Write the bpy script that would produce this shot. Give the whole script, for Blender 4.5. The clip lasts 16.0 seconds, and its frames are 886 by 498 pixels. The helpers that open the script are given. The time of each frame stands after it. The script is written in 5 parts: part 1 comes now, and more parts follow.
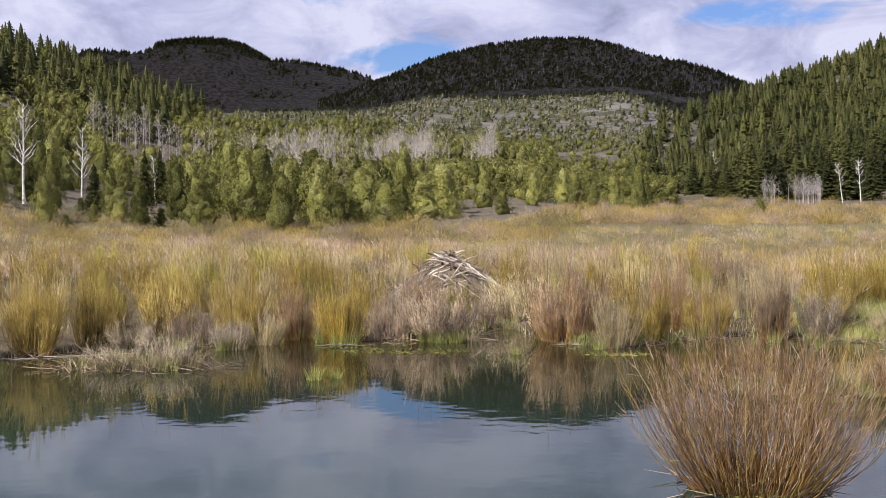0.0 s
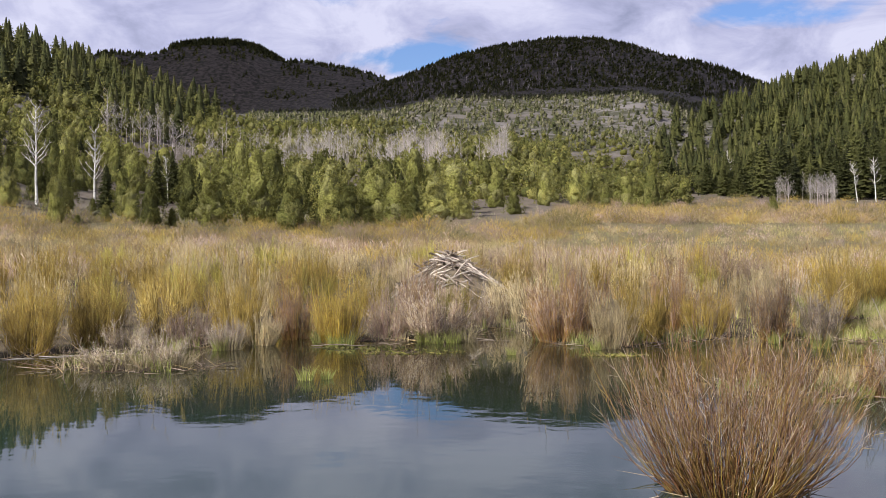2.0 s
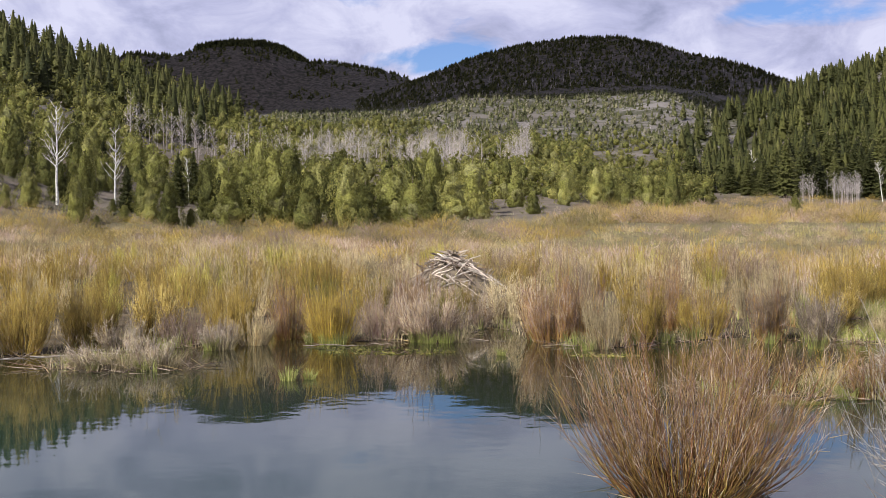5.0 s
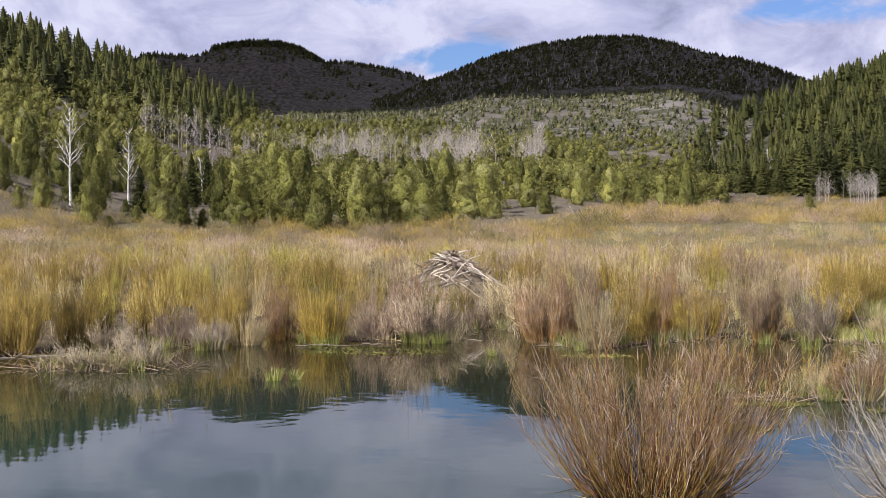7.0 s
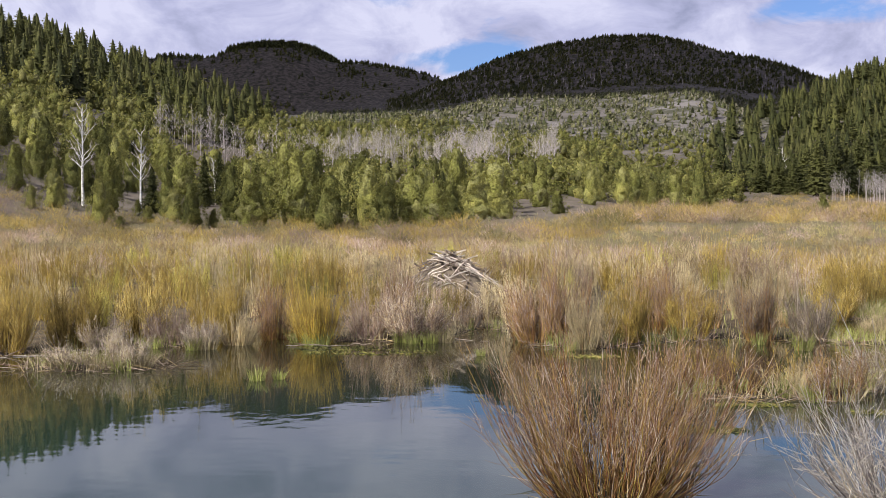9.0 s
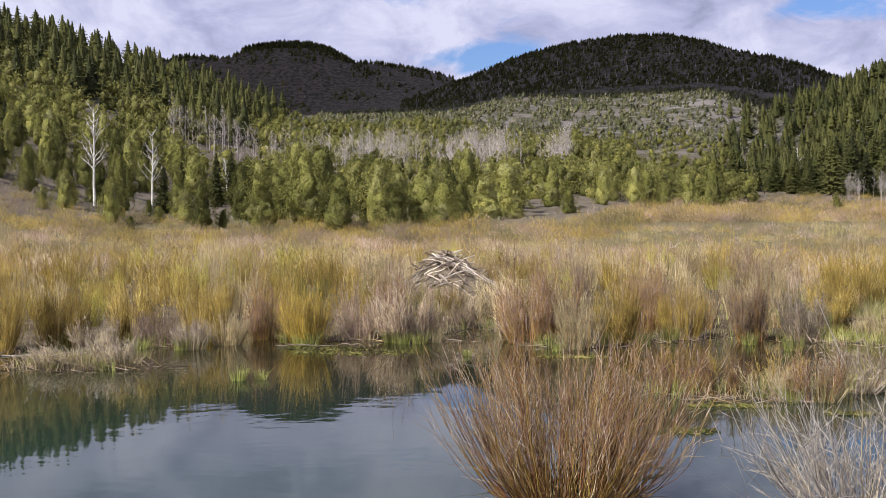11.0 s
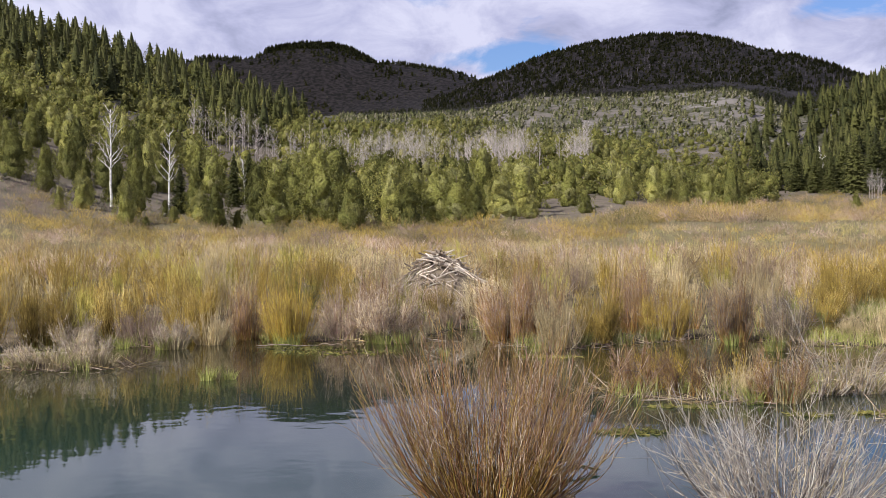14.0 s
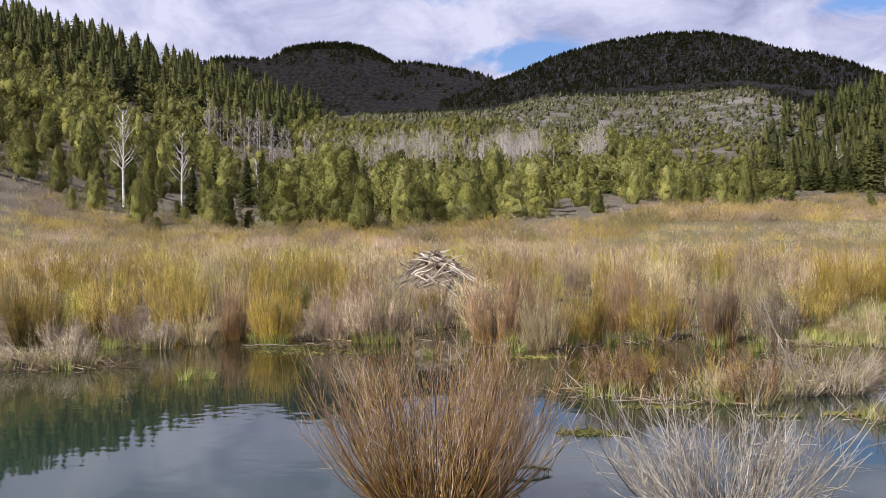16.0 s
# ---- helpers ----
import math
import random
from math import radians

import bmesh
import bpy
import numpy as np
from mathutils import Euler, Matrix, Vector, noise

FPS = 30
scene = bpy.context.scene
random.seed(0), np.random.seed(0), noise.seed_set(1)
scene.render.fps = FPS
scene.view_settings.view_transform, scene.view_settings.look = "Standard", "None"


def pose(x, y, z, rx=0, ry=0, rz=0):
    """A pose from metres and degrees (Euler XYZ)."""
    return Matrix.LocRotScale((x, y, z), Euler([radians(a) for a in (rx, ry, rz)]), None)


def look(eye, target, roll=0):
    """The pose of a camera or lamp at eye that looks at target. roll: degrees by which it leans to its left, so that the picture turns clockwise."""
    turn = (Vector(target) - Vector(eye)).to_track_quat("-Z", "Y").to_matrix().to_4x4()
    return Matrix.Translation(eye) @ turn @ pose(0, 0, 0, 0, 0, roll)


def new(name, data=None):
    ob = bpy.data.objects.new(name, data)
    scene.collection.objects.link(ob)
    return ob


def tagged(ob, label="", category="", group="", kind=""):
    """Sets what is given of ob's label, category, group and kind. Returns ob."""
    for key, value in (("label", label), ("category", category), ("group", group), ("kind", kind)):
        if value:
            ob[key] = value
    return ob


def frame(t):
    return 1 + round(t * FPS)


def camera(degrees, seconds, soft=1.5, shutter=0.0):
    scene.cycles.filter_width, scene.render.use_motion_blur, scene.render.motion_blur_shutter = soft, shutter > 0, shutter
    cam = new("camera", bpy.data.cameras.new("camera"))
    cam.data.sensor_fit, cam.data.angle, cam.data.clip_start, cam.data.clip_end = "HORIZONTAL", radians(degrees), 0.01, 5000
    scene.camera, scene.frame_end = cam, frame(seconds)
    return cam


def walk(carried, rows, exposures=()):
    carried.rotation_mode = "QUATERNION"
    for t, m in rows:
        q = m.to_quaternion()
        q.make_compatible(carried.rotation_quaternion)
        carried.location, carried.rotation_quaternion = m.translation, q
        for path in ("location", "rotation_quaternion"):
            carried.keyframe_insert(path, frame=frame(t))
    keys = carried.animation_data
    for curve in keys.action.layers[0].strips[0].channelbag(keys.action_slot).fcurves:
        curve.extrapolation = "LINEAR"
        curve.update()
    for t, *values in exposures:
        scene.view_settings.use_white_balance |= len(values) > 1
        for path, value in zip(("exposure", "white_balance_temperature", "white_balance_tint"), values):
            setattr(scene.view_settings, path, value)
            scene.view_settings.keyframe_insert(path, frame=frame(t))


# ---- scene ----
import functools

cam = camera(46.0, 16.0, soft=0.65)
PATH = [
    (0.0, (0.220, -0.189, 2.632), (0.176, 29.805, 2.064), -0.03),
    (1.0, (0.411, -0.154, 2.630), (0.169, 29.839, 2.063), -0.06),
    (2.0, (0.622, -0.119, 2.629), (0.165, 29.872, 2.062), -0.08),
    (3.0, (0.849, -0.083, 2.627), (0.166, 29.903, 2.060), -0.11),
    (4.0, (1.089, -0.047, 2.626), (0.175, 29.933, 2.059), -0.13),
    (5.0, (1.341, -0.011, 2.625), (0.193, 29.962, 2.058), -0.15),
    (6.0, (1.602, 0.026, 2.623), (0.221, 29.989, 2.056), -0.18),
    (7.0, (1.871, 0.063, 2.622), (0.260, 30.014, 2.055), -0.20),
    (8.0, (2.147, 0.100, 2.620), (0.310, 30.038, 2.054), -0.23),
    (9.0, (2.430, 0.138, 2.619), (0.372, 30.062, 2.053), -0.25),
    (10.0, (2.719, 0.176, 2.618), (0.444, 30.084, 2.051), -0.27),
    (11.0, (3.016, 0.214, 2.616), (0.525, 30.105, 2.050), -0.30),
    (12.0, (3.320, 0.253, 2.615), (0.616, 30.125, 2.049), -0.32),
    (13.0, (3.634, 0.292, 2.613), (0.713, 30.144, 2.048), -0.35),
    (14.0, (3.959, 0.331, 2.612), (0.816, 30.161, 2.046), -0.37),
    (15.0, (4.298, 0.371, 2.610), (0.921, 30.175, 2.045), -0.40),
    (16.0, (4.652, 0.411, 2.609), (1.025, 30.186, 2.044), -0.42),
]
walk(cam, [(t, look(eye, target, roll)) for t, eye, target, roll in PATH])

# ---- light ----
SUN_FROM = Vector((-0.62, -0.60, 0.80)).normalized()
sun = new("sun", bpy.data.lights.new("sun", "SUN"))
sun.data.energy, sun.data.angle, sun.data.color = 5.8, radians(0.6), (1.0, 0.97, 0.92)
sun.matrix_world = look(SUN_FROM * 100, (0, 0, 0))
scene.view_settings.exposure = 0.0

world = bpy.data.worlds.new("sky")
scene.world = world
world.use_nodes = True


def nodes_of(tree):
    """Shorthand to add a node with inputs and link it."""
    def add(kind):
        return tree.nodes.new(kind)

    def put(sock, value):
        if isinstance(value, bpy.types.NodeSocket):
            tree.links.new(value, sock)
        else:
            sock.default_value = value
    return add, put


def math_node(add, put, op, a, b=0.0, c=None):
    n = add("ShaderNodeMath")
    n.operation = op
    put(n.inputs[0], a)
    put(n.inputs[1], b)
    if c is not None:
        put(n.inputs[2], c)
    return n.outputs[0]


def ramp_node(add, put, fac, stops):
    n = add("ShaderNodeValToRGB")
    put(n.inputs[0], fac)
    while len(n.color_ramp.elements) < len(stops):
        n.color_ramp.elements.new(0.5)
    for e, (p, c) in zip(n.color_ramp.elements, stops):
        e.position, e.color = p, (*c, 1.0)
    return n.outputs[0]


def mix_node(add, put, fac, a, b, blend="MIX"):
    n = add("ShaderNodeMix")
    n.data_type, n.blend_type = "RGBA", blend
    put(n.inputs[0], fac)
    put(n.inputs[6], a)
    put(n.inputs[7], b)
    return n.outputs[2]


def noise_node(add, put, vec, scale, detail=4.0, rough=0.55, distort=0.0):
    n = add("ShaderNodeTexNoise")
    if vec is not None:
        put(n.inputs["Vector"], vec)
    put(n.inputs["Scale"], scale)
    put(n.inputs["Detail"], detail)
    put(n.inputs["Roughness"], rough)
    put(n.inputs["Distortion"], distort)
    return n.outputs[0]


def build_sky():
    tree = world.node_tree
    tree.nodes.clear()
    add, put = nodes_of(tree)
    sky = add("ShaderNodeTexSky")
    sky.sky_type, sky.sun_disc, sky.air_density, sky.dust_density = "NISHITA", False, 1.2, 0.6
    sky.sun_elevation, sky.sun_rotation = math.asin(SUN_FROM.z), math.atan2(SUN_FROM.x, SUN_FROM.y)
    blue = mix_node(add, put, 1.0, sky.outputs[0], (0.085, 0.105, 0.165, 1), "MULTIPLY")
    way = add("ShaderNodeTexCoord").outputs["Generated"]
    sep = add("ShaderNodeSeparateXYZ")
    put(sep.inputs[0], way)
    lift = math_node(add, put, "ADD", math_node(add, put, "ABSOLUTE", sep.outputs[2]), 0.22)
    com = add("ShaderNodeCombineXYZ")
    put(com.inputs[0], math_node(add, put, "DIVIDE", sep.outputs[0], lift))
    put(com.inputs[1], math_node(add, put, "DIVIDE", sep.outputs[1], lift))
    flat = com.outputs[0]
    cover = noise_node(add, put, flat, 1.3, 7.0, 0.56, 0.3)
    # open gaps of blue between the banks of cloud: (direction, half width, depth)
    for (gx, gz), (wx, wz), deep in (((0.245, 0.196), (0.045, 0.012), 0.27), ((0.325, 0.188), (0.040, 0.011), 0.24), ((0.39, 0.205), (0.03, 0.01), 0.26), ((-0.030, 0.163), (0.055, 0.020), 0.45),
                                     ((-0.115, 0.215), (0.030, 0.010), 0.28), ((-0.01, 0.197), (0.030, 0.008), 0.18), ((-0.52, 0.23), (0.05, 0.015), 0.2)):
        dx = math_node(add, put, "DIVIDE", math_node(add, put, "SUBTRACT", sep.outputs[0], gx), wx)
        dz = math_node(add, put, "DIVIDE", math_node(add, put, "SUBTRACT", sep.outputs[2], gz), wz)
        d2 = math_node(add, put, "ADD", math_node(add, put, "MULTIPLY", dx, dx), math_node(add, put, "MULTIPLY", dz, dz))
        fall = math_node(add, put, "EXPONENT", math_node(add, put, "MULTIPLY", d2, -0.7))
        cover = math_node(add, put, "SUBTRACT", cover, math_node(add, put, "MULTIPLY", fall, deep))
    stretch = add("ShaderNodeVectorMath")
    stretch.operation = "MULTIPLY"
    put(stretch.inputs[0], way)
    stretch.inputs[1].default_value = (11.0, 11.0, 19.0)
    heap = noise_node(add, put, stretch.outputs[0], 1.0, 6.0, 0.62, 0.6)
    cover = math_node(add, put, "ADD", cover, math_node(add, put, "MULTIPLY", math_node(add, put, "SUBTRACT", heap, 0.5), 0.45))
    puff = noise_node(add, put, flat, 5.5, 5.0, 0.6, 0.4)
    cover = math_node(add, put, "ADD", cover, math_node(add, put, "MULTIPLY", math_node(add, put, "SUBTRACT", puff, 0.5), 0.30))
    open_up = add("ShaderNodeMapRange")
    put(open_up.inputs[0], sep.outputs[2])
    open_up.inputs[1].default_value, open_up.inputs[2].default_value = 0.42, 0.7
    open_up.inputs[3].default_value, open_up.inputs[4].default_value = 0.0, 0.27
    cover = math_node(add, put, "SUBTRACT", cover, open_up.outputs[0])
    mask = ramp_node(add, put, cover, [(0.18, (0, 0, 0)), (0.33, (1, 1, 1))])
    shade = noise_node(add, put, flat, 1.7, 7.0, 0.56, 0.25)
    shade = math_node(add, put, "ADD", math_node(add, put, "MULTIPLY", shade, 0.45), math_node(add, put, "MULTIPLY", heap, 0.55))
    cloud = ramp_node(add, put, shade, [(0.36, (0.42, 0.45, 0.68)), (0.47, (0.64, 0.66, 0.95)), (0.58, (0.90, 0.91, 1.17))])
    col = mix_node(add, put, mask, blue, cloud)
    bg = add("ShaderNodeBackground")
    put(bg.inputs[0], col)
    put(bg.inputs[1], 0.81)
    out = add("ShaderNodeOutputWorld")
    put(out.inputs[0], bg.outputs[0])


build_sky()


# ---- materials ----
def material(name):
    m = bpy.data.materials.new(name)
    m.use_nodes = True
    tree = m.node_tree
    tree.nodes.clear()
    add, put = nodes_of(tree)
    out = add("ShaderNodeOutputMaterial")
    bsdf = add("ShaderNodeBsdfPrincipled")
    tree.links.new(bsdf.outputs[0], out.inputs[0])
    return m, add, put, bsdf


def plant_material(name, colours, scale=3.0, rough=0.75, own=0.28, dark=0.62, through_light=0.0):
    """Stems, blades or needles: each piece takes its own tone, each plant its own shift, with fine mottling along it."""
    m, add, put, bsdf = material(name)
    geo = add("ShaderNodeNewGeometry")
    info = add("ShaderNodeObjectInfo")
    fac = math_node(add, put, "ADD", math_node(add, put, "MULTIPLY", geo.outputs["Random Per Island"], 1.0 - own),
                    math_node(add, put, "MULTIPLY", info.outputs["Random"], own))
    stops = [((i + 0.5) / len(colours), c) for i, c in enumerate(colours)]
    col = ramp_node(add, put, fac, stops)
    where = add("ShaderNodeTexCoord").outputs["Object"]
    n = noise_node(add, put, where, scale, 3.0)
    col = mix_node(add, put, 1.0, col, ramp_node(add, put, n, [(0.32, (dark, dark * 0.97, dark * 0.94)), (0.68, (1.2, 1.2, 1.18))]), "MULTIPLY")
    span = 0.10 if own < 0.2 else 0.38
    shift = ramp_node(add, put, info.outputs["Random"], [(0.0, (1.02 - span,) * 3), (1.0, (1.02 + span * 1.1,) * 3)])
    col = mix_node(add, put, 1.0, col, shift, "MULTIPLY")
    wide = noise_node(add, put, where, 0.16, 3.0, 0.6)
    col = mix_node(add, put, 1.0, col, ramp_node(add, put, wide, [(0.36, (0.72, 0.73, 0.75)), (0.62, (1.32, 1.3, 1.26))]), "MULTIPLY")
    put(bsdf.inputs["Base Color"], col)
    bsdf.inputs["Roughness"].default_value = rough
    bsdf.inputs["Specular IOR Level"].default_value = 0.25
    if dark < 0.6:
        b = add("ShaderNodeBump")
        put(b.inputs["Strength"], 1.0)
        put(b.inputs["Distance"], 0.35)
        put(b.inputs["Height"], n)
        put(bsdf.inputs["Normal"], b.outputs[0])
    if through_light:
        leaf, both = add("ShaderNodeBsdfTranslucent"), add("ShaderNodeMixShader")
        put(leaf.inputs[0], col)
        put(both.inputs[0], through_light)
        put(both.inputs[1], bsdf.outputs[0])
        put(both.inputs[2], leaf.outputs[0])
        for n in m.node_tree.nodes:
            if n.type == "OUTPUT_MATERIAL":
                put(n.inputs[0], both.outputs[0])
    return m


WILLOW_GOLD = plant_material("willow_gold", [(0.11, 0.065, 0.022), (0.43, 0.31, 0.065), (0.30, 0.20, 0.05), (0.48, 0.36, 0.09), (0.20, 0.12, 0.04), (0.56, 0.45, 0.17)])
WILLOW_RED = plant_material("willow_red", [(0.09, 0.05, 0.03), (0.31, 0.15, 0.065), (0.46, 0.31, 0.085), (0.18, 0.09, 0.05), (0.42, 0.27, 0.09), (0.34, 0.18, 0.09), (0.54, 0.42, 0.26)])
WILLOW_STEM = plant_material("willow_stem", [(0.07, 0.037, 0.024), (0.50, 0.34, 0.07), (0.14, 0.06, 0.03), (0.34, 0.14, 0.055), (0.48, 0.34, 0.08), (0.09, 0.045, 0.028), (0.42, 0.30, 0.07), (0.30, 0.13, 0.055), (0.12, 0.06, 0.035), (0.60, 0.50, 0.34), (0.36, 0.20, 0.07)], 3.0, 0.6, 1.0)
DEAD_STEM = plant_material("dead_stem", [(0.30, 0.25, 0.22), (0.56, 0.50, 0.45), (0.24, 0.19, 0.16), (0.66, 0.61, 0.55), (0.44, 0.35, 0.22)], 3.0, 0.8, 1.0)
WILLOW_PURPLE = plant_material("willow_purple", [(0.22, 0.145, 0.125), (0.42, 0.315, 0.265), (0.31, 0.195, 0.16), (0.54, 0.45, 0.37)])
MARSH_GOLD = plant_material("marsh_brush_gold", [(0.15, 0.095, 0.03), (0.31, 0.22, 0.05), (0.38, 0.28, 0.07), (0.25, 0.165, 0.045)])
WILLOW_YELLOW = plant_material("willow_yellow", [(0.50, 0.345, 0.050), (0.24, 0.14, 0.03), (0.58, 0.42, 0.075), (0.38, 0.30, 0.055)])
WILLOW_STRAW = plant_material("willow_straw", [(0.22, 0.16, 0.09), (0.60, 0.49, 0.28), (0.46, 0.35, 0.20), (0.55, 0.44, 0.23), (0.68, 0.58, 0.37)])
WILLOW_TWIG = plant_material("willow_twig", [(0.24, 0.165, 0.13), (0.50, 0.40, 0.30), (0.21, 0.125, 0.09), (0.48, 0.36, 0.17), (0.60, 0.52, 0.43)])
DEAD_GREY = plant_material("dead_twigs", [(0.34, 0.29, 0.25), (0.54, 0.48, 0.42), (0.22, 0.17, 0.14), (0.64, 0.58, 0.51), (0.42, 0.33, 0.20)])
DEAD_WOOD = plant_material("bleached_wood", [(0.60, 0.52, 0.43), (0.72, 0.66, 0.58), (0.52, 0.44, 0.36), (0.76, 0.71, 0.64)], 12.0)
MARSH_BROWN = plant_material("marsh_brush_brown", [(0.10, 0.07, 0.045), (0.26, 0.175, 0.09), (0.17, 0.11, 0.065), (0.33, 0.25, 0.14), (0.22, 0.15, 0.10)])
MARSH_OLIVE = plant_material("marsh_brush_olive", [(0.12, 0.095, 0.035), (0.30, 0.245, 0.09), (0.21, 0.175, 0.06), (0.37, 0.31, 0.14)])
DEAD_BRUSH = plant_material("dead_brush", [(0.16, 0.12, 0.09), (0.40, 0.33, 0.26), (0.26, 0.18, 0.12), (0.52, 0.45, 0.37), (0.36, 0.30, 0.13)])
WILLOW_FINE = plant_material("willow_fine", [(0.10, 0.055, 0.045), (0.32, 0.22, 0.17), (0.17, 0.09, 0.065), (0.42, 0.29, 0.10), (0.26, 0.16, 0.12), (0.50, 0.41, 0.33)])
WEATHERED = plant_material("weathered_sticks", [(0.26, 0.205, 0.16), (0.47, 0.39, 0.31), (0.20, 0.155, 0.12), (0.55, 0.47, 0.39)], 12.0)
GRASS_DRY = plant_material("dry_grass", [(0.38, 0.31, 0.175), (0.48, 0.40, 0.245), (0.31, 0.25, 0.135), (0.32, 0.31, 0.13)])
GRASS_GREEN = plant_material("green_grass", [(0.20, 0.225, 0.05), (0.27, 0.295, 0.075), (0.34, 0.32, 0.12), (0.24, 0.26, 0.065)])
JUNIPER_TONES = [(0.178, 0.188, 0.050), (0.242, 0.247, 0.062), (0.310, 0.304, 0.075), (0.290, 0.283, 0.108), (0.36, 0.335, 0.094)]
FIR_TONES = [(0.052, 0.059, 0.018), (0.072, 0.078, 0.021), (0.096, 0.099, 0.027), (0.118, 0.117, 0.038)]
JUNIPER = plant_material("juniper_needles", JUNIPER_TONES, 34.0, 0.8, 0.5, 0.5, 0.22)
FIR = plant_material("fir_needles", FIR_TONES, 40.0, 0.8, 0.5, 0.5, 0.2)
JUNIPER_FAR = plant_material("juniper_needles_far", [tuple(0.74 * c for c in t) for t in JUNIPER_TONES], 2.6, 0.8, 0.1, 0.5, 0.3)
FIR_FAR = plant_material("fir_needles_far", FIR_TONES, 2.2, 0.8, 0.1, 0.5, 0.2)
SLOPE_FAR = plant_material("slope_juniper_needles", [(0.07, 0.078, 0.028), (0.105, 0.110, 0.042), (0.15, 0.145, 0.07), (0.21, 0.19, 0.14)], 1.2, 0.85, 0.1, 0.5)
WILLOW_OLIVE = plant_material("willow_olive", [(0.13, 0.11, 0.025), (0.42, 0.37, 0.075), (0.31, 0.27, 0.055), (0.50, 0.43, 0.12)])
SHRUB = plant_material("sage_shrub", [(0.15, 0.14, 0.08), (0.22, 0.19, 0.12), (0.12, 0.13, 0.06), (0.27, 0.23, 0.16)], 1.0)
ASPEN_GREY = plant_material("aspen_twigs", [(0.36, 0.315, 0.30), (0.45, 0.40, 0.385), (0.29, 0.255, 0.24), (0.49, 0.445, 0.42)], 2.0)


def bark_material(name, dark, light, scale):
    m, add, put, bsdf = material(name)
    where = add("ShaderNodeTexCoord").outputs["Object"]
    n = noise_node(add, put, where, scale, 5.0, 0.65)
    put(bsdf.inputs["Base Color"], ramp_node(add, put, n, [(0.36, dark), (0.52, light)]))
    bsdf.inputs["Roughness"].default_value = 0.85
    b = add("ShaderNodeBump")
    put(b.inputs["Strength"], 0.6)
    put(b.inputs["Distance"], 0.03)
    put(b.inputs["Height"], n)
    put(bsdf.inputs["Normal"], b.outputs[0])
    return m


BARK = bark_material("brown_bark", (0.07, 0.05, 0.035), (0.20, 0.15, 0.11), 6.0)
ASPEN_BARK = bark_material("white_aspen_bark", (0.22, 0.20, 0.17), (0.74, 0.71, 0.64), 3.0)


def ground_material():
    """Wet mud at the pond, straw-coloured meadow, stony grey-brown hillside with sage patches."""
    m, add, put, bsdf = material("valley_ground")
    where = add("ShaderNodeTexCoord").outputs["Object"]
    sep = add("ShaderNodeSeparateXYZ")
    put(sep.inputs[0], where)
    fine = noise_node(add, put, where, 2.2, 6.0, 0.6)
    mid = noise_node(add, put, where, 0.16, 5.0, 0.6)
    wide = noise_node(add, put, where, 0.018, 6.0, 0.62)
    meadow = mix_node(add, put, mid, (0.22, 0.17, 0.09, 1), (0.20, 0.19, 0.08, 1))
    meadow = mix_node(add, put, ramp_node(add, put, fine, [(0.42, (0, 0, 0)), (0.62, (1, 1, 1))]), meadow, (0.12, 0.09, 0.055, 1))
    # low marsh peat, its brown deepened to paint in shade between the willows
    shaded_peat = mix_node(add, put, ramp_node(add, put, fine, [(0.40, (0, 0, 0)), (0.64, (1, 1, 1))]), (0.070, 0.052, 0.031, 1), (0.165, 0.125, 0.075, 1))
    dry = add("ShaderNodeMapRange")
    put(dry.inputs[0], math_node(add, put, "ADD", sep.outputs[2], math_node(add, put, "MULTIPLY", mid, 0.6)))
    dry.inputs[1].default_value, dry.inputs[2].default_value = 0.7, 1.5
    meadow = mix_node(add, put, dry.outputs[0], shaded_peat, meadow)
    slope = mix_node(add, put, ramp_node(add, put, mid, [(0.38, (0, 0, 0)), (0.60, (1, 1, 1))]), (0.11, 0.087, 0.068, 1), (0.19, 0.152, 0.122, 1))
    slope = mix_node(add, put, ramp_node(add, put, fine, [(0.45, (0, 0, 0)), (0.65, (1, 1, 1))]), slope, (0.13, 0.115, 0.08, 1))
    patch = noise_node(add, put, where, 0.055, 8.0, 0.72)
    hill = mix_node(add, put, ramp_node(add, put, wide, [(0.36, (0, 0, 0)), (0.62, (1, 1, 1))]), (0.125, 0.108, 0.093, 1), (0.205, 0.185, 0.174, 1))
    hill = mix_node(add, put, ramp_node(add, put, patch, [(0.46, (0, 0, 0)), (0.54, (1, 1, 1))]), hill, (0.070, 0.068, 0.044, 1))
    high = add("ShaderNodeMapRange")
    put(high.inputs[0], math_node(add, put, "ADD", sep.outputs[2], math_node(add, put, "MULTIPLY", mid, 1.5)))
    high.inputs[1].default_value, high.inputs[2].default_value = 3.2, 5.2
    col = mix_node(add, put, high.outputs[0], meadow, slope)
    far = add("ShaderNodeMapRange")
    put(far.inputs[0], sep.outputs[2])
    far.inputs[1].default_value, far.inputs[2].default_value = 18.0, 40.0
    col = mix_node(add, put, far.outputs[0], col, hill)
    brush = add("ShaderNodeMapRange")
    put(brush.inputs[0], math_node(add, put, "ADD", sep.outputs[2], math_node(add, put, "MULTIPLY", wide, 50.0)))
    brush.inputs[1].default_value, brush.inputs[2].default_value = 125.0, 160.0
    col = mix_node(add, put, brush.outputs[0], col, mix_node(add, put, ramp_node(add, put, mid, [(0.40, (0, 0, 0)), (0.60, (1, 1, 1))]), (0.048, 0.046, 0.036, 1), (0.135, 0.112, 0.098, 1)))
    wet = add("ShaderNodeMapRange")
    put(wet.inputs[0], math_node(add, put, "ADD", sep.outputs[2], math_node(add, put, "MULTIPLY", fine, 0.06)))
    wet.inputs[1].default_value, wet.inputs[2].default_value = 0.02, 0.12
